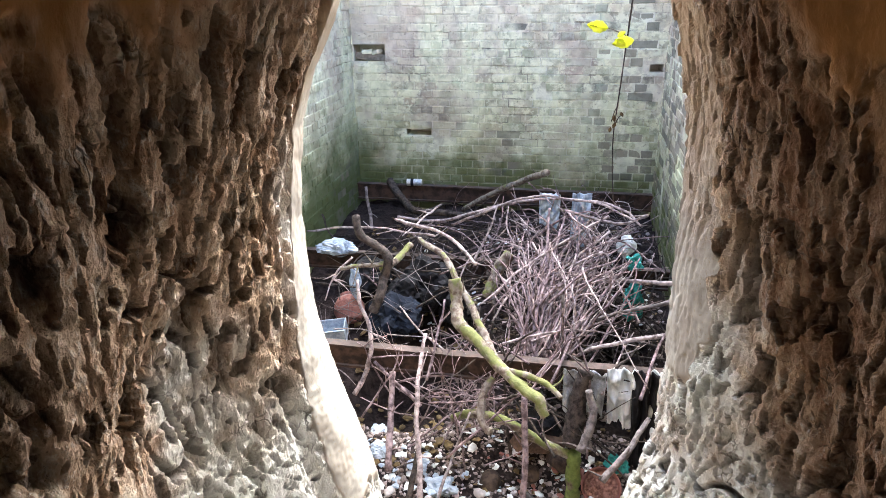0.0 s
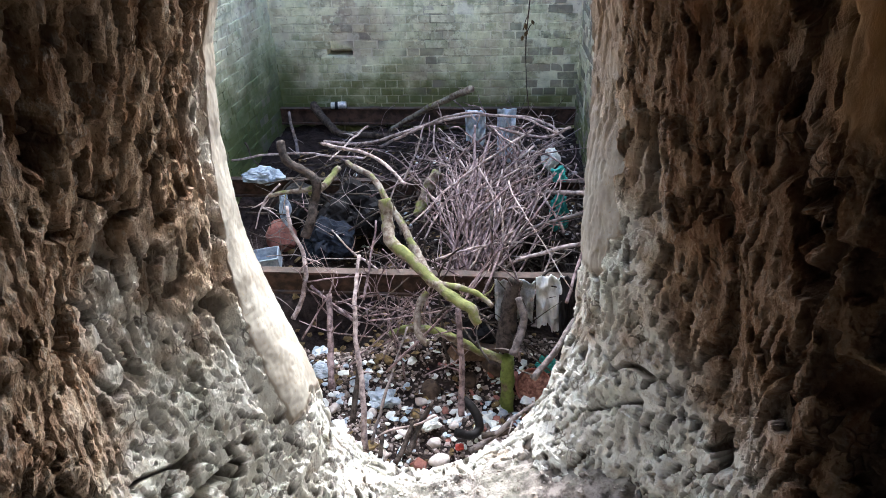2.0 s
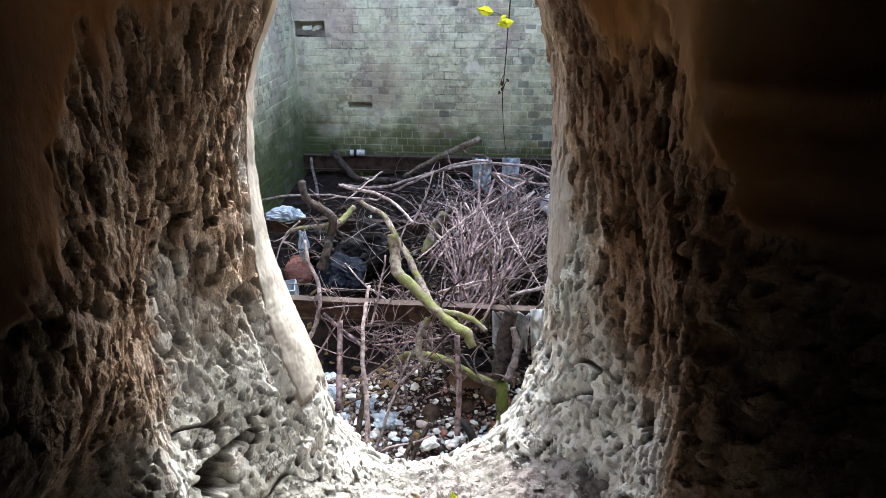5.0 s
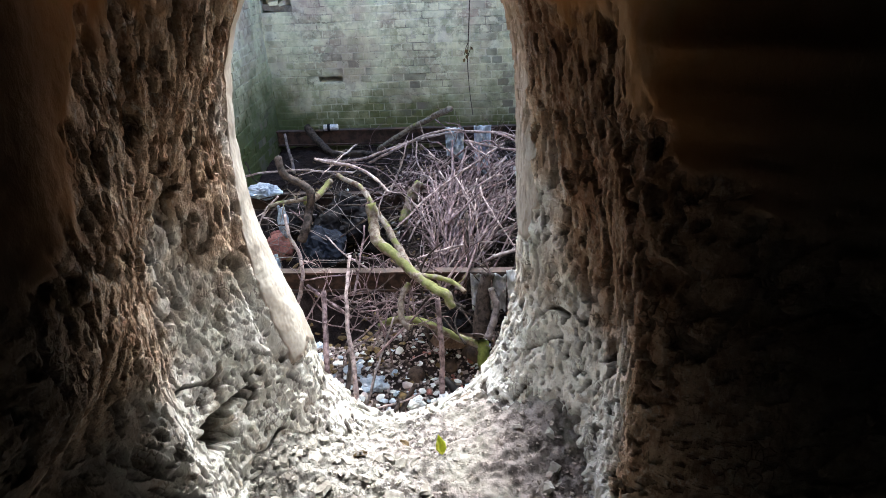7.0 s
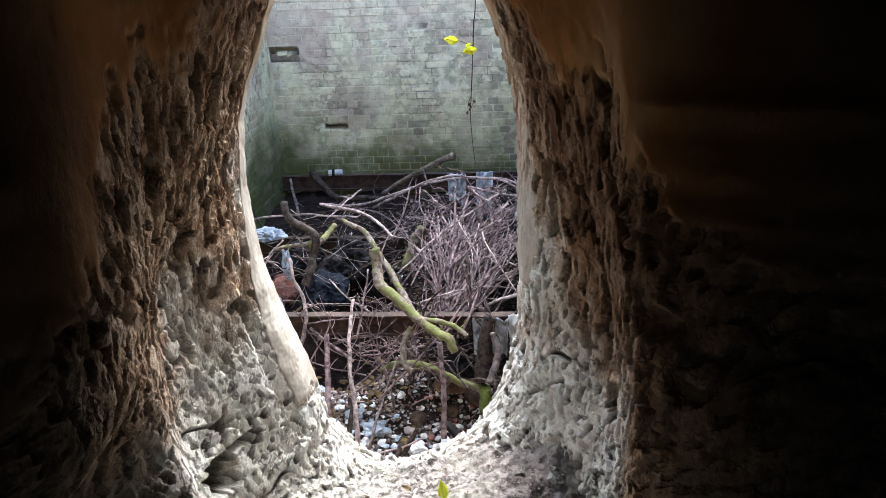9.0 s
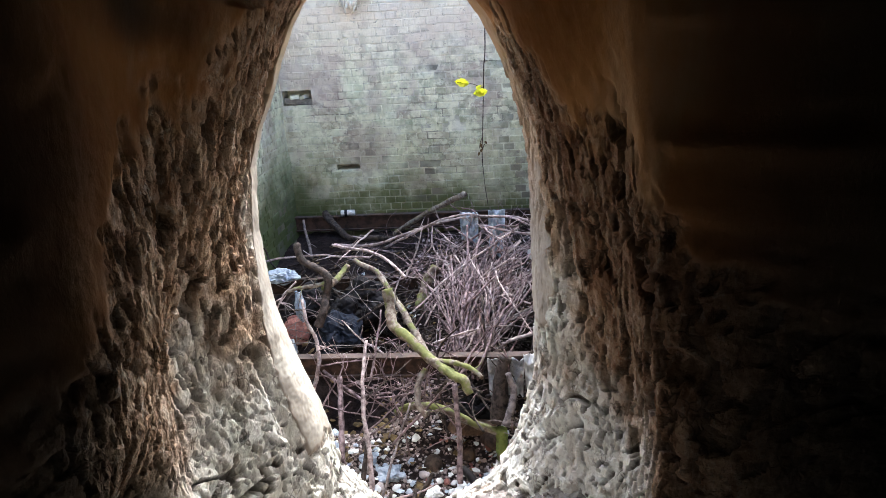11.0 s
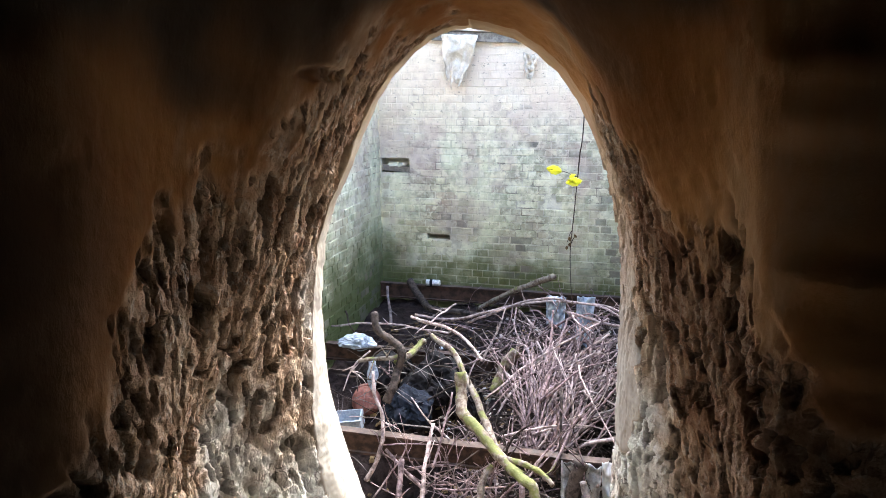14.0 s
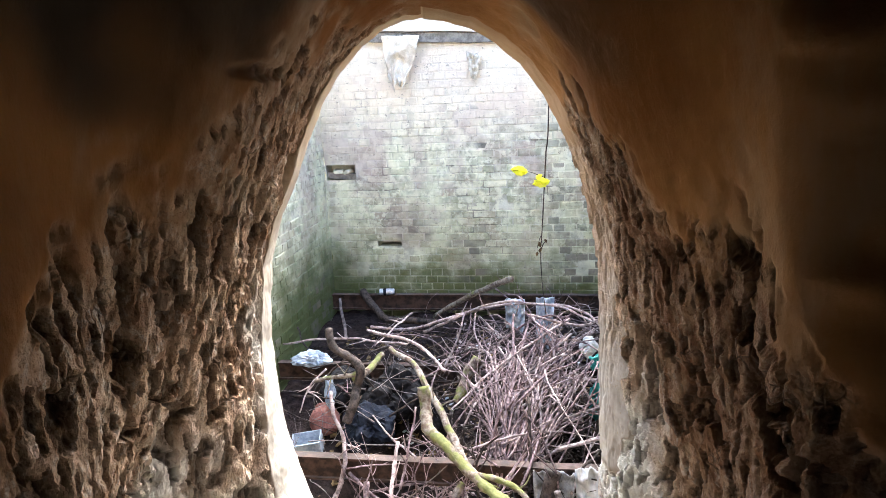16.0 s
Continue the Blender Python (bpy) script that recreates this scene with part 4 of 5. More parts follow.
branch("grey", 0.011, 0.02, ((1.499, 1.66, -0.842), (1.399, 1.6, -0.875), (1.29, 1.54, -0.945), (1.164, 1.47, -1.007)), LABELS["grey"], 2)
branch("dark", 0.017, 0.02, ((1.446, 1.58, -0.934), (1.334, 1.55, -0.947), (1.222, 1.53, -0.95)), LABELS["dark"], 0)
branch("pale", 0.006, 0.008, ((0.987, 1.6, -0.893), (0.861, 1.58, -0.944), (0.713, 1.55, -0.981)), LABELS["pale"], 1)


def brushwood(name, n, centre, spread, lengths, radii, bark, label, lean):
    """A tangle of thin twigs."""
    verts, faces = [], []
    for i in range(n):
        a = Vector([random.gauss(c, s) for c, s in zip(centre, spread)])
        if not (XL + 0.1 < a.x < XR - 0.1 and 1.5 < a.y < 5.0):
            continue
        if a.z > -0.6 and (abs(a.x - 0.78 - 0.117 * (3.15 - a.y)) < 0.15 and 2.5 < a.y < 3.2 or a.x > 1.5 and a.y < 3.5 and random.random() < 0.6):
            continue
        a.z = max(a.z, pit_height(a.x, a.y) + 0.02)
        d = Vector((random.gauss(lean[0], 0.75), random.gauss(lean[1], 0.55), random.gauss(lean[2], 0.42))).normalized() * random.uniform(*lengths)
        bend = Vector((random.uniform(-1, 1), random.uniform(-1, 1), random.uniform(-0.4, 1))) * d.length * 0.2
        pts = [a - d * 0.5, a - d * 0.15 + bend * 0.7, a + d * 0.2 + bend, a + d * 0.5]
        for p in pts:
            p.x = min(max(p.x, XL + 0.03), XR - 0.03)
            p.y = min(max(p.y, 1.45), 5.1)
            p.z = min(max(p.z, pit_height(p.x, p.y) + 0.01), 0.06 - 0.12 * abs(p.x - 1.15))
        line = spline(pts, 11)
        for p in line:
            p += noise.noise_vector(p * 14) * 0.008
        r = random.uniform(*radii)
        tube(verts, faces, line, r, r * 0.45, 5, 0.25)
        for j in range(random.randrange(0, 4)):
            b = line[random.randrange(3, 11)]
            e = (d.normalized() + Vector((random.uniform(-1, 1), random.uniform(-1, 1), random.uniform(-0.6, 1)))).normalized() * random.uniform(0.08, 0.24)
            tube(verts, faces, spline((b, b + e * 0.5 + noise.noise_vector(b * 20) * 0.03, b + e), 5), r * 0.55, r * 0.2, 4)
    tagged(mesh_object(name, verts, faces, BARK[bark], True), label, "brushwood", kind="stuff")


def shoots(name, n, root, reach, radii, bark, label):
    """Long shoots that spread like a fan from one root and lean back over the heap."""
    verts, faces = [], []
    for i in range(n):
        a = Vector(root) + Vector((random.gauss(0, 0.09), random.gauss(0, 0.10), random.gauss(0, 0.05)))
        e = Vector((random.uniform(*reach[0]), random.uniform(*reach[1]), random.uniform(*reach[2])))
        e.z -= 0.25 * abs(e.x - 1.2) + random.choice((0, 0, 0.12, 0.25))
        bend = Vector((random.gauss(0, 0.09), random.gauss(0, 0.1), random.uniform(0.0, 0.14)))
        line = spline((a, a + (e - a) * 0.35 + bend * 0.8, a + (e - a) * 0.7 + bend, e), 13)
        for p in line:
            p += noise.noise_vector(p * 13) * 0.010
        r = random.uniform(*radii)
        tube(verts, faces, line, r, r * 0.4, 5, 0.25)
        for j in range(random.randrange(1, 5)):
            b = line[random.randrange(4, 13)]
            f = ((e - a).normalized() + Vector((random.uniform(-1, 1), random.uniform(-0.8, 0.8), random.uniform(-0.5, 0.9)))).normalized() * random.uniform(0.1, 0.3)
            tube(verts, faces, spline((b, b + f * 0.5 + noise.noise_vector(b * 20) * 0.03, b + f), 6), r * 0.55, r * 0.2, 4)
    tagged(mesh_object(name, verts, faces, BARK[bark], True), label, "brushwood", kind="stuff")


TWIGS = "tangled heap of thin bare purple-brown twigs over the litter"
SHOOTS = "thin bare purple-brown shoots fanning out of the litter"
shoots("brushwood", 42, (1.12, 2.45, -0.58), ((0.78, 1.75), (2.9, 3.7), (-0.12, 0.04)), (0.006, 0.011), "bark", SHOOTS)
shoots("brushwood", 24, (1.20, 2.50, -0.56), ((0.85, 1.80), (2.8, 3.6), (-0.2, 0.03)), (0.005, 0.010), "pale", SHOOTS)
brushwood("brushwood", 34, (1.3, 2.95, -0.36), (0.26, 0.38, 0.13), (0.45, 1.1), (0.005, 0.010), "bark", TWIGS, (0.3, 0.35, 0.5))
brushwood("brushwood", 26, (1.35, 3.1, -0.30), (0.26, 0.4, 0.13), (0.4, 1.0), (0.005, 0.010), "pale", TWIGS, (0.5, 0.3, 0.35))
# Dark under-layers of twigs stand in for the shade deep in the heap.
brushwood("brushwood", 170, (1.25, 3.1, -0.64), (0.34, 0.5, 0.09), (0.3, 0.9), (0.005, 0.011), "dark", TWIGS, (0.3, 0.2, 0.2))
brushwood("brushwood", 60, (0.95, 3.95, -0.45), (0.5, 0.45, 0.08), (0.3, 0.9), (0.003, 0.007), "bark", TWIGS, (0.6, 0.1, 0.1))
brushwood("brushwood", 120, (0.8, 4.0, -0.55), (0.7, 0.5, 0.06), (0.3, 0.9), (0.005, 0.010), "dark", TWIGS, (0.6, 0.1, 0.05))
brushwood("brushwood", 55, (0.72, 2.25, -0.70), (0.26, 0.2, 0.13), (0.25, 0.7), (0.004, 0.007), "bark", TWIGS, (0.2, 0.2, 0.5))
brushwood("brushwood", 26, (0.1, 2.9, -0.5), (0.4, 0.4, 0.16), (0.25, 0.6), (0.002, 0.005), "grey", TWIGS, (0.2, 0.2, 0.2))

# ---- litter ----
def litter_spots(n, sizes, area, flat=(0.4, 0.9), lift=0.0):
    out = []
    for i in range(n):
        x, y = random.uniform(*area[:2]), random.uniform(*area[2:])
        s = random.uniform(*sizes) * random.choice((0.7, 1, 1, 1.4))
        out.append(((x, y, pit_height(x, y) + s * 0.25 + lift), s, random.uniform(*flat)))
    return out


scatter("pebbles", litter_spots(9500, (0.006, 0.014), (-0.3, 1.85, 0.9, 2.5)), M_PEBBLE, "pebbles, shells and scraps littering the shaft floor", "litter", STONES + CHIPS)
scatter("pebbles", litter_spots(1300, (0.009, 0.02), (0.5, XR - 0.05, 2.6, 5.0)), M_PEBBLE, "pebbles and scraps littering the brushwood heap", "litter")
pale, dull = [], []
for i in range(5200):
    u, v = random.uniform(-0.6, 0.58), random.uniform(-0.95, 0.1)
    left = step(0.16, -0.12, u + 0.1 * noise.noise(Vector((u * 5, v * 5, 4))))
    if random.random() < left:
        s = random.uniform(0.003, 0.009) * random.choice((0.7, 1, 1, 1.5, 2.6))
        pale.append((tunnel(u, v, floor_height(u, v) + s * 0.03), s, random.uniform(0.25, 0.6)))
    elif random.random() < 0.5 + 0.5 * step(0.3, 0.5, u):
        s = random.uniform(0.002, 0.006) * random.choice((0.7, 1, 1, 1.4, 2.6 if u > 0.35 else 1.2))
        dull.append((tunnel(u, v, floor_height(u, v) + s * 0.15), s, random.uniform(0.3, 0.7)))
for u, v, s in ((-0.065, -0.39, 0.045), (0.03, -0.42, 0.035), (-0.16, -0.40, 0.03), (-0.09, -0.21, 0.035), (-0.03, -0.24, 0.03), (-0.20, -0.22, 0.03), (-0.14, -0.30, 0.032), (0.0, -0.14, 0.028), (0.05, -0.10, 0.025),
                (-0.28, -0.33, 0.04), (-0.33, -0.42, 0.05), (-0.40, -0.36, 0.055), (-0.24, -0.13, 0.03), (-0.30, -0.22, 0.035), (0.15, -0.26, 0.018), (0.44, -0.36, 0.03), (0.46, -0.28, 0.026), (0.40, -0.42, 0.03), (0.36, -0.20, 0.022)):
    pale.append((tunnel(u, v, floor_height(u, v) + s * 0.1), s, random.uniform(0.22, 0.4)))
scatter("rubble", pale, M_CHALK, "flat angular chips of pale limestone strewn on the tunnel floor", "rubble", CHIPS)
scatter("rubble", dull, M_GRIT, "small grey-brown stones in the trodden soil", "rubble", CHIPS + STONES)

# ---- things in the shaft ----
def drape(name, left, right, drop, material, label, category, taper=0.0, folds=3, deep=0.03, sway=0.0, seed=0.0, over=0.0):
    """A hanging cloth, gathered in folds, with a thickness."""
    left, right = Vector(left), Vector(right)
    across = right - left
    out = Vector((across.y, -across.x, 0)).normalized()
    nx, nz = 26, 30
    grid = []
    for j in range(nz + 1):
        f = j / nz
        row = []
        for i in range(nx + 1):
            s = i / nx
            narrow = 1 - taper * f ** 1.4
            p = left + across * (0.5 + (s - 0.5) * narrow + sway * f)
            ragged = 1 + 0.16 * noise.noise(Vector((s * 3 + seed, 4, seed))) + 0.05 * noise.noise(Vector((s * 13, seed, 1)))
            p = p + Vector((0, 0, -drop * f * ragged))
            fold = math.sin(s * folds * math.tau + seed + 1.5 * f + 2 * noise.noise(Vector((s * 2, f * 3, seed)))) * deep * (0.15 + 0.45 * f) + deep * 1.7 * noise.noise(Vector((s * 5, f * 5, seed)))
            fold += deep * 0.5 * noise.noise(Vector((s * 14, f * 11, seed + 3)))
            row.append(p + out * (fold + deep + over * (1 - f) ** 3))
        grid.append(row)
    verts, faces = [], []
    w = nx + 1
    for d in (0.0, 0.003):
        verts += [p + out * -d for row in grid for p in row]
    k = w * (nz + 1)
    for j in range(nz):
        for i in range(nx):
            a = j * w + i
            faces += [(a, a + 1, a + w + 1, a + w), (k + a, k + a + w, k + a + w + 1, k + a + 1)]
    rim = [i for i in range(w)] + [j * w + nx for j in range(1, nz + 1)] + [nz * w + i for i in range(nx - 1, -1, -1)] + [j * w for j in range(nz - 1, 0, -1)]
    for a, b in zip(rim, rim[1:] + rim[:1]):
        faces.append((a, k + a, k + b, b))
    return tagged(mesh_object(name, verts, faces, material, True), label, category)


def crumple(name, place, size, material, label, category, seed=0.0, rough=0.5, turn=0.0):
    """A crushed bag or wad with creases."""
    bm = bmesh.new()
    bmesh.ops.create_icosphere(bm, subdivisions=4, radius=1)
    for v in bm.verts:
        c = v.co.copy()
        k = 1 + rough * noise.noise(c * 1.5 + Vector((seed, 0, 0))) + rough * 0.7 * (0.5 - abs(noise.noise(c * 3.2 + Vector((0, seed, 0))))) + rough * 0.35 * abs(noise.noise(c * 7 + Vector((seed, seed, 0))))
        v.co = Vector((c.x * size[0], c.y * size[1], c.z * size[2])) * k
    ob = single(name, bm, material, label, category, smooth=False)
    ob.matrix_world = pose(*place, 0, 0, turn)
    return ob


def lathe(profile, n=28):
    bm = bmesh.new()
    rings = [[bm.verts.new((r * math.cos(math.tau * k / n), r * math.sin(math.tau * k / n), z)) for k in range(n)] for r, z in profile]
    for a, b in zip(rings, rings[1:]):
        for k in range(n):
            bm.faces.new((a[k], a[(k + 1) % n], b[(k + 1) % n], b[k]))
    bm.faces.new(rings[0][::-1])
    bm.faces.new(rings[-1])
    return bm


# boards and cloths along the top of the far wall
def board(name, z0, z1, y0, y1, material, label):
    bm = box(-1.38, 1.38, y0, y1, z0, z1, 0.006)
    bmesh.ops.subdivide_edges(bm, edges=[e for e in bm.edges if abs(e.verts[0].co.x - e.verts[1].co.x) > 1], cuts=40)
    for v in bm.verts:
        v.co += noise.noise_vector(v.co * 5) * 0.008
    ob = single(name, bm, material, label, "board")
    ob.matrix_world = pose(0.565, 0, 0, 0, 3.2, 0)
    return ob


board("board", 2.08, 2.17, 5.24, 5.295, M_DARKBOARD, "dark weathered board fixed along the brick wall")
board("board", 2.175, 2.36, 5.20, 5.29, M_BOARD, "bleached board along the top of the brick wall")
drape("cloth", (-0.159, 5.2, 2.175), (0.199, 5.2, 2.162), 0.46, M_CLOTH, "dirty white cloth hanging over the boards", "cloth", 0.72, 2, 0.04, -0.14, 1.3)
drape("cloth", (0.622, 5.26, 2.002), (0.773, 5.26, 1.945), 0.23, M_CLOTH, "small white cloth hanging from the boards", "cloth", 0.75, 2, 0.035, -0.1, 4.1)

# timber pad in the socket of the far wall
pad = single("timber", box(-0.15, 0.14, -0.05, 0.05, -0.032, 0.032, 0.006, 0.016), M_DARKBOARD, "grey weathered timber pad in a wall socket", "timber")
pad.matrix_world = pose(-0.70, 5.375, 0.85, 0, 3, 4)
for x, z, w, turn in ((-0.74, 0.90, 0.05, 12), (-0.64, 0.895, 0.035, -20)):
    lump = single("broken_brick", box(-w, w, -0.05, 0.05, -0.02, 0.022, 0.008, 0.02), M_BRICK, "broken whitewashed brick wedged in a wall socket", "brick")
    lump.matrix_world = pose(x, 5.36, z, 0, turn * 0.4, turn)
# rags and bags
drape("rag", (1.02, 3.92, 0.02), (1.18, 3.92, 0.02), 0.25, M_BLUE, "pale blue rag hung over the brushwood", "rag", 0.1, 2, 0.025, 0, 2.2)
drape("rag", (1.265, 3.9, 0.035), (1.41, 3.9, 0.035), 0.45, M_BLUE, "long pale blue rag hung over the brushwood", "rag", 0.25, 2, 0.025, -0.1, 7.7)
drape("fabric", (1.27, 2.27, -0.455), (1.50, 2.27, -0.455), 0.27, M_GREYRAG, "stained grey fabric draped over the girder", "fabric", 0.05, 3, 0.03, 0, 5.2, 0.0)
drape("plastic_bag", (1.50, 2.26, -0.42), (1.66, 2.26, -0.42), 0.36, M_WHITE, "torn white plastic bag hanging from the girder", "bag", 0.2, 2, 0.035, 0.05, 3.3)
drape("plastic_bag", (1.72, 2.25, -0.41), (1.92, 2.25, -0.41), 0.42, M_WHITE, "torn white plastic bag hanging from the girder", "bag", 0.1, 2, 0.035, 0, 9.1)
drape("bin_liner", (1.63, 2.22, -0.40), (1.78, 2.22, -0.40), 0.62, M_BLACK, "black bin liner hanging down from the girder", "bag", 0.25, 2, 0.035, 0.05, 6.4)
crumple("plastic_bag", (-0.57, 3.72, -0.451), (0.13, 0.085, 0.055), M_BLUE, "crushed pale blue plastic bag lying on the girder", "bag", 2.0)
crumple("plastic_bag", (-0.50, 3.70, -0.44), (0.05, 0.06, 0.045), M_BLUE, "small scrap of blue plastic bag on the girder", "bag", 5.0)
crumple("plastic_bag", (1.644, 3.42, -0.18), (0.05, 0.04, 0.06), M_WHITE, "white plastic bag caught on the brushwood", "bag", 8.0)
crumple("netting", (1.686, 3.2, -0.207), (0.04, 0.035, 0.04), M_TEAL, "crumpled teal plastic netting in the brushwood", "netting", 3.0, 0.8)
crumple("netting", (1.694, 3.12, -0.455), (0.05, 0.045, 0.11), M_TEAL, "crumpled teal plastic netting in the brushwood", "netting", 6.0, 0.8)
crumple("netting", (1.591, 2.15, -0.977), (0.05, 0.04, 0.04), M_TEAL, "scrap of teal netting beside the clay saucer", "netting", 9.0, 0.8)
crumple("plastic_sack", (0.065, 3.05, -0.671), (0.16, 0.14, 0.13), M_NAVY, "dark blue plastic sack half buried in litter", "sack", 1.0, 0.5)
crumple("plastic_sack", (-0.301, 3.35, -0.567), (0.035, 0.04, 0.11), M_BLUE, "torn blue plastic sack under the branches", "sack", 12.0, 0.6)
for i, (x, y, sx, mat, what) in enumerate(((0.62, 1.95, 0.075, M_BLUE, "crushed pale blue plastic bottle in the litter"), (0.93, 1.72, 0.05, M_WHITE, "scrap of white plastic bag in the litter"),
                                           (0.42, 1.62, 0.07, M_WHITE, "scrap of white plastic bag in the litter"), (1.16, 1.40, 0.065, M_WHITE, "clear plastic bag lying in the litter"),
                                           (0.22, 2.15, 0.06, M_BLUE, "scrap of pale blue plastic in the litter"), (0.48, 2.05, 0.05, M_BLUE, "scrap of pale blue plastic in the litter"),
                                           (1.55, 2.12, 0.05, M_WHITE, "scrap of white plastic under the girder"), (0.12, 2.45, 0.06, M_BLUE, "scrap of pale blue plastic under the girder"))):
    crumple("plastic_scrap", (x, y, pit_height(x, y) + 0.025), (sx, sx * 0.75, sx * 0.45), mat, what, "litter", i * 1.7 + 20, 0.6, i * 40)

for x, y, z, sx, sz, seed in ((0.233, 3.5, -0.601, 0.2, 0.17, 1.3), (0.112, 3.3, -0.619, 0.12, 0.12, 3.9), (0.474, 3.4, -0.748, 0.13, 0.13, 6.1), (-0.256, 3.6, -0.617, 0.16, 0.12, 8.2), (1.142, 2.3, -0.889, 0.12, 0.09, 11.4)):
    crumple("bin_bag", (x, y, z), (sx, sx * 0.8, sz), M_BLACK, "crumpled black bin bag buried under the branches", "bag", seed, 0.45, seed * 50)

# tin can on the far girder
can = base("tin_can", (-0.26, 5.17, -0.36), "dented white and blue tin can on the rusty girder", "can")
can.matrix_world = pose(-0.26, 5.17, -0.325, 90, 0, 96)
for name, bm, mat in (("body", lathe(((0.030, -0.09), (0.034, -0.085), (0.034, 0.05))), M_TIN), ("printed_band", lathe(((0.0346, -0.05), (0.0346, -0.02))), M_NAVY), ("lid", lathe(((0.034, 0.05), (0.029, 0.062), (0.028, 0.06))), M_TIN)):
    part(name, bm, mat, can)

M_REDLEAF = plain("reddish_dead_leaves", (0.12, 0.05, 0.04), (0.36, 0.19, 0.15), 45, 0.8, 0.2, bump=1.0, distance=0.012)
# clay jar, clay saucer, plastic crate
jar = base("clay_jar", (-0.36, 3.36, -0.95), "round terracotta jar lying in the litter", "jar")
jar.matrix_world = pose(-0.373, 3.38, -0.819, -50, 0, 20)
part("body", lathe(((0.04, -0.11), (0.085, -0.095), (0.118, -0.03), (0.118, 0.03), (0.09, 0.085), (0.06, 0.105), (0.052, 0.10))), M_CLAY, jar)
part("rim", lathe(((0.056, 0.10), (0.066, 0.105), (0.066, 0.125), (0.056, 0.13), (0.046, 0.11))), M_CLAY, jar)
saucer = base("plant_saucer", (1.60, 2.08, -0.98), "terracotta plant saucer holding dead leaves", "saucer")
saucer.matrix_world = pose(1.509, 2.05, -1.064, 48, 10, -12)
part("dish", lathe(((0.08, -0.02), (0.095, 0.0), (0.108, 0.035), (0.102, 0.037), (0.09, 0.008), (0.02, 0.004))), M_CLAY, saucer)
part("soil", lathe(((0.01, 0.012), (0.091, 0.010), (0.09, 0.018), (0.01, 0.026))), M_REDLEAF, saucer, "reddish dead leaves")
crate = base("plastic_crate", (-0.42, 3.1, -0.9), "pale blue plastic crate sunk in the litter", "crate")
crate.matrix_world = pose(-0.428, 3.12, -0.87, 8, -6, 12)
part("bottom", box(-0.11, 0.11, -0.08, 0.08, -0.07, -0.062, 0.002), M_BLUE, crate)
for name, b in (("side", (-0.11, -0.102, -0.08, 0.08)), ("side", (0.102, 0.11, -0.08, 0.08)), ("end", (-0.1, 0.1, -0.08, -0.072)), ("end", (-0.1, 0.1, 0.072, 0.08))):
    part(name, box(*b, -0.06, 0.05, 0.002), M_BLUE, crate)
part("rim", box(-0.118, 0.118, -0.088, -0.078, 0.045, 0.056, 0.002), M_BLUE, crate)

# black hose
verts, faces = [], []
tube(verts, faces, spline(((1.11, 1.78, -0.933), (1.16, 1.74, -0.953), (1.193, 1.7, -0.988), (1.202, 1.66, -1.031), (1.16, 1.62, -1.04), (1.08, 1.6, -1.004)), 26), 0.024, 0.024, 12, 0.04)
tagged(mesh_object("hose", verts, faces, M_BLACK, True), "short curl of ribbed black hose in the litter", "hose")

# mossy post, timber lumps
branch("thickmoss", 0.036, 0.042, ((1.344, 1.99, -0.806), (1.356, 1.98, -1.037), (1.369, 1.96, -1.325)), "short upright post covered in green moss", 0)
bm = box(-0.15, 0.15, -0.05, 0.05, -0.05, 0.05, 0.012, 0.015)
lump = single("timber", bm, M_TIMBER, "rotten timber block lying in the litter", "timber")
lump.matrix_world = pose(1.15, 2.2, -0.93, 10, 18, 30)
bm = box(-0.18, 0.18, -0.03, 0.03, -0.02, 0.02, 0.006, 0.008)
plank = single("timber", bm, M_TIMBER, "broken reddish plank in the brushwood", "timber")
plank.matrix_world = pose(0.10, 3.42, -0.56, 0, -18, 24)


def stone(x, y, z, s, material, label, turn):
    bm = bmesh.new()
    bmesh.ops.create_icosphere(bm, subdivisions=3, radius=1)
    for v in bm.verts:
        v.co *= 1 + 0.3 * noise.noise(v.co * 1.1 + Vector((x * 31, y * 17, 0))) + 0.08 * noise.noise(v.co * 4)
        v.co = Vector((v.co.x * s, v.co.y * s * 0.8, v.co.z * s * 0.65))
    ob = single("stone", bm, material, label, "stone", "stones in the shaft", smooth=True)
    ob.matrix_world = pose(x, y, z, 5, -8, turn)


M_PALE = plain("pale_flint", (0.44, 0.38, 0.37), (0.76, 0.70, 0.68), 9, 0.7)
M_MUD = plain("dark_brown_mud", (0.03, 0.02, 0.016), (0.11, 0.075, 0.055), 18, 0.9, bump=0.8)
for x, y, s in ((1.0, 1.50, 0.052), (0.96, 1.64, 0.04), (0.78, 1.70, 0.032), (0.58, 1.86, 0.03), (0.86, 1.92, 0.036), (0.36, 1.86, 0.034), (1.06, 1.74, 0.03), (1.28, 1.62, 0.03), (0.69, 1.56, 0.032)):
    stone(x, y, pit_height(x, y) + s * 0.35, s, M_PALE, "pale rounded stone among the litter", x * 200)
for x, y, s in ((0.90, 2.02, 0.08), (1.28, 2.18, 0.09), (1.12, 2.12, 0.06)):
    stone(x, y, pit_height(x, y) + s * 0.3, s, M_MUD, "dark brown earthy stone among the litter", x * 90)
for x, y in ((1.32, 1.52), (1.36, 1.60), (1.10, 1.58)):
    crumple("red_scrap", (x, y, pit_height(x, y) + 0.02), (0.022, 0.02, 0.014), M_RED, "small red plastic scrap in the litter", "litter", x, 0.3)


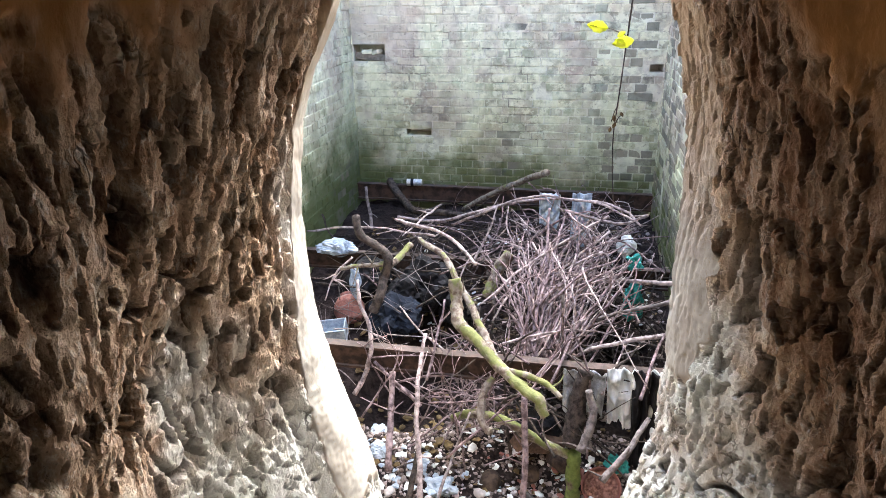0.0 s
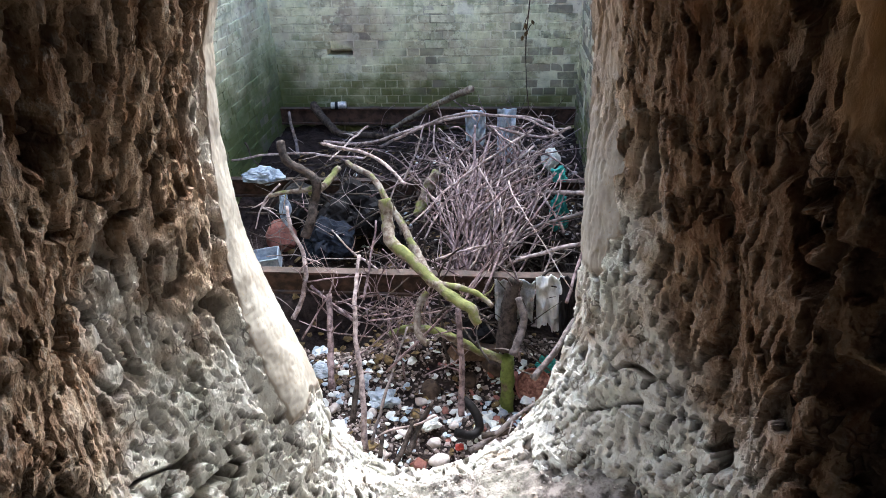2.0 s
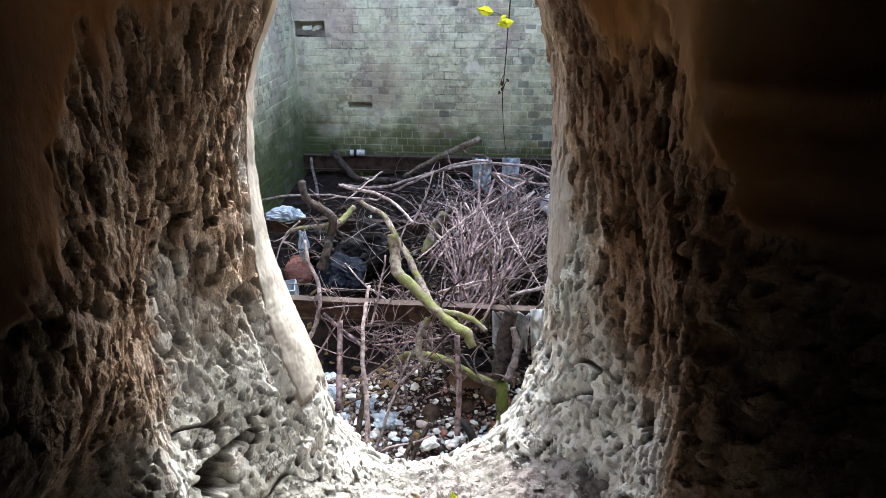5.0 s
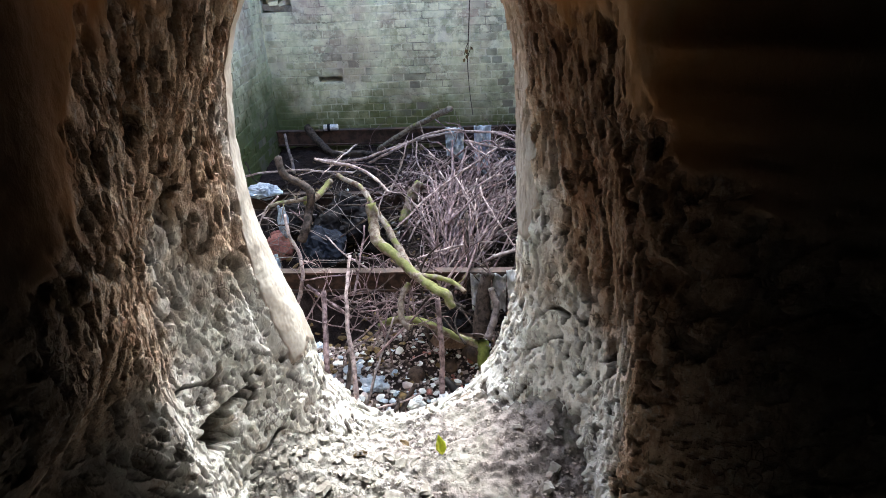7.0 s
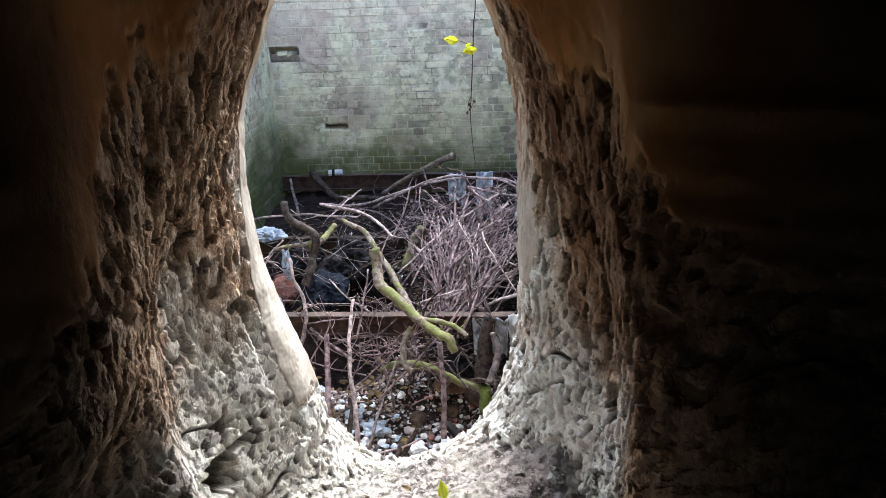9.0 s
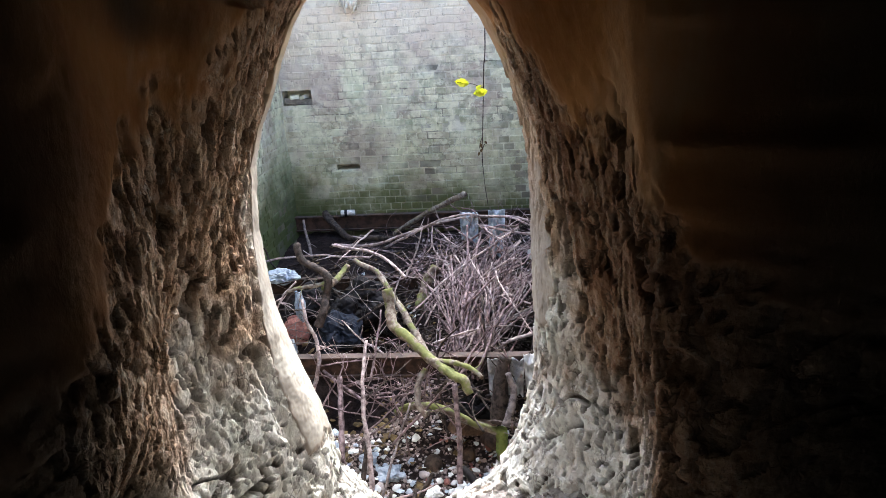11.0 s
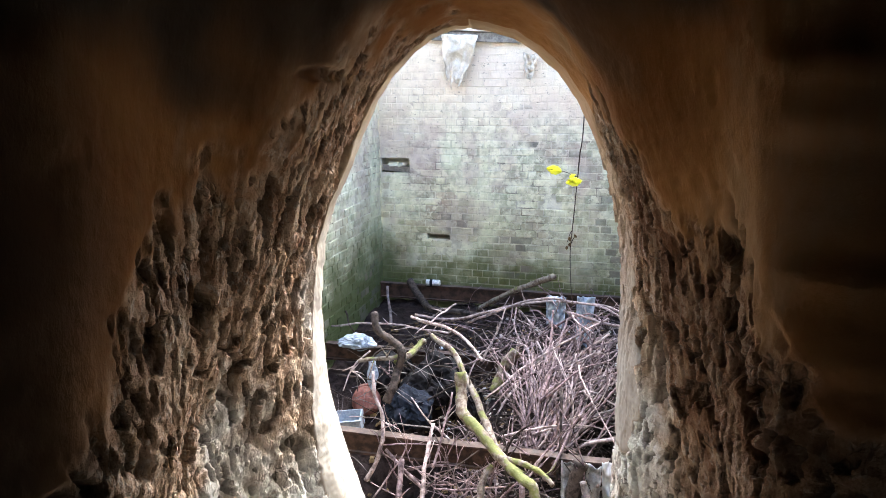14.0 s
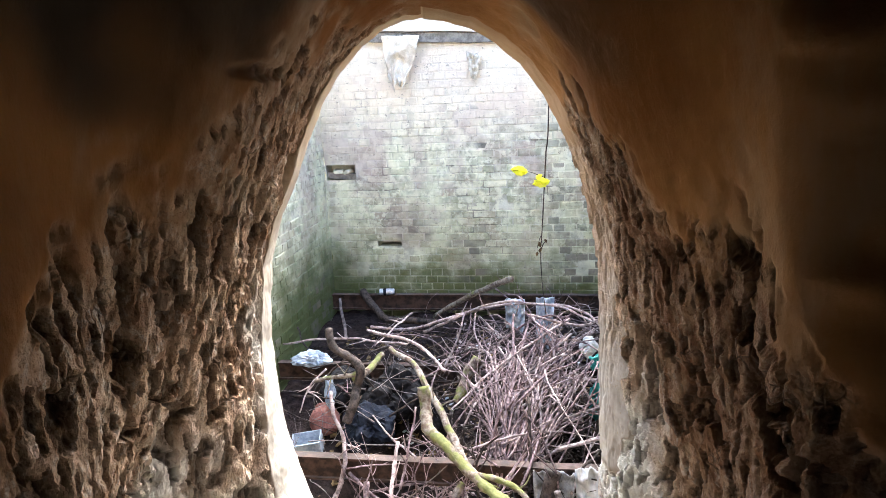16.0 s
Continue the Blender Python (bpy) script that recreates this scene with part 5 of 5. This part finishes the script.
def leaf(place, length, material, label, turn, tilt, parent=None, curl=0.25, roll=0):
    """A leaf blade with a curled face and a midrib."""
    bm = bmesh.new()
    n, rows = 10, []
    for i in range(n + 1):
        f = i / n
        w = length * 0.27 * math.sin(math.pi * min(1, f ** 0.8)) * (1 + 0.12 * math.sin(f * 25))
        rows.append([bm.verts.new((s * w, f * length, curl * length * (abs(s) * 0.5 - 0.8 * (f - 0.5) ** 2) + 0.02 * length * math.sin(f * 18 + s * 3))) for s in (-1, -0.5, 0, 0.5, 1)])
    for a, b in zip(rows, rows[1:]):
        for k in range(4):
            bm.faces.new((a[k], a[k + 1], b[k + 1], b[k]))
    bmesh.ops.remove_doubles(bm, verts=bm.verts[:], dist=1e-5)
    ext = bmesh.ops.extrude_face_region(bm, geom=bm.faces[:])
    for v in ext["geom"]:
        if isinstance(v, bmesh.types.BMVert):
            v.co.z -= 0.0012
    if parent:
        ob = part("leaf", bm, material, parent, label)
    else:
        ob = single("leaf", bm, material, label, "leaf", "fallen leaves on the tunnel floor", smooth=True)
    ob.matrix_world = pose(*place, tilt, roll, turn)
    return ob


# hanging stem with its last leaves
vine = base("vine", (1.355, 0.77, 2.7), "thin dry hanging vine with a few yellow leaves", "vine")
verts, faces = [], []
tube(verts, faces, spline(((1.4, 0.63, 2.72), (1.385, 0.74, 2.2), (1.37, 0.77, 1.575), (1.362, 0.77, 1.46), (1.357, 0.77, 1.374), (1.351, 0.77, 1.268), (1.345, 0.77, 1.166), (1.35, 0.77, 1.069), (1.358, 0.77, 0.995)), 70), 0.0022, 0.0012, 6, 0.5)
for a, b in (((1.359, 0.77, 1.392), (1.273, 0.755, 1.417)), ((1.357, 0.77, 1.378), (1.366, 0.755, 1.376)), ((1.348, 0.77, 1.231), (1.336, 0.755, 1.197)), ((1.345, 0.77, 1.184), (1.359, 0.755, 1.215))):
    tube(verts, faces, spline((a, (Vector(a) + Vector(b)) / 2 + Vector((0, 0, 0.006)), b), 5), 0.0014, 0.001, 5)
me = bpy.data.meshes.new("stem")
me.from_pydata(verts, [], faces)
me.materials.append(BARK["dark"])
bpy.context.view_layer.update()
stem = new("stem", me)
stem.parent = vine
stem.matrix_world = Matrix()
bpy.context.view_layer.update()
for place, size, roll, mat, what in (((1.313, 0.75, 1.411), 0.05, -80, M_YELLOW, "yellow leaf"),
                                     ((1.334, 0.75, 1.393), 0.022, 60, M_YELLOW, "small yellow leaf"),
                                     ((1.372, 0.75, 1.385), 0.05, -100, M_YELLOW, "yellow leaf"),
                                     ((1.355, 0.75, 1.373), 0.03, -60, M_YELLOW, "yellow leaf"),
                                     ((1.341, 0.75, 1.216), 0.018, 170, M_DRYLEAF, "withered brown leaf"),
                                     ((1.346, 0.75, 1.198), 0.016, 200, M_DRYLEAF, "withered brown leaf"),
                                     ((1.356, 0.75, 1.223), 0.014, 150, M_DRYLEAF, "withered brown leaf"),
                                     ((1.336, 0.75, 1.187), 0.015, 190, M_DRYLEAF, "withered brown leaf")):
    leaf(place, size, mat, what, 0, 75, vine, 0.25, roll)

# leaves on the tunnel floor
for u, v, size, mat, what, turn, tilt in ((0.105, -0.23, 0.065, M_YELLOW, "yellow-green leaf standing curled on the tunnel floor", 20, 50), (-0.05, -0.23, 0.05, M_CHALK, "pale dry leaf curled on the tunnel floor", 60, 8), (0.0, -0.27, 0.045, M_CHALK, "pale dry leaf curled on the tunnel floor", -40, 10),
                                          (-0.14, -0.18, 0.05, M_DRYLEAF, "withered brown leaf on the tunnel floor", 120, 6), (0.0, -0.12, 0.04, M_DRYLEAF, "withered brown leaf on the tunnel floor", 60, 6), (-0.22, -0.30, 0.04, M_CHALK, "pale dry leaf curled on the tunnel floor", 10, 6)):
    leaf(tunnel(u, v, floor_height(u, v) + 0.014), size, mat, what, turn, tilt, None, 0.4)

scatter("plastic_flakes", litter_spots(330, (0.012, 0.03), (-0.2, 1.8, 1.2, 2.3), (0.12, 0.4), 0.015), M_WHITE, "white plastic and paper flakes among the pebbles", "litter", CHIPS + STONES)
scatter("plastic_flakes", litter_spots(150, (0.012, 0.03), (0.0, 1.6, 1.3, 2.3), (0.12, 0.4), 0.015), M_BLUE, "pale blue plastic flakes among the pebbles", "litter", CHIPS)
scatter("plastic_flakes", litter_spots(90, (0.010, 0.022), (0.0, 1.9, 3.3, 4.8), (0.2, 0.5), 0.02), M_WHITE, "white paper flakes caught in the heap", "litter")
scatter("dead_leaves", litter_spots(900, (0.012, 0.028), (-0.5, 1.9, 1.2, 4.8), (0.1, 0.25), 0.015), M_DRYLEAF, "withered leaves among the litter", "litter", CHIPS)
scatter("potsherds", litter_spots(60, (0.015, 0.035), (0.85, 1.6, 1.3, 2.2), (0.2, 0.5), 0.012), M_CLAY, "broken terracotta sherds among the pebbles", "litter", CHIPS)

# ---- brick walls ----
masonry("wall_north", "old brick wall with flaking whitewash and green algae", (XL, YB, -0.72), (1, 0, 0), (0, -1, 0), XR - XL, 0.0, 3.32,
        holes=((0.01, 0.32, 1.535, 1.69), (0.5, 0.75, 0.835, 0.895), (2.74, 2.86, 1.45, 1.52)), rank=lambda q: abs(q[2] - 1.4) + 0.3 * abs(q[1] - 1.3))
masonry("wall_west", "damp green-stained brick wall of the shaft", (XL, 0.2, -1.2), (0, 1, 0), (1, 0, 0), YB - 0.2, 0.0, 3.8, rank=lambda q: abs(q[2] - 1.7) + 0.5 * abs(q[1] - 4.3))
masonry("wall_east", "damp brick wall of the shaft beside the brushwood", (XR, 0.2, -1.2), (0, 1, 0), (-1, 0, 0), YB - 0.2, 0.0, 3.8, rank=lambda q: abs(q[2] - 0.9) + 0.5 * abs(q[1] - 4.3))
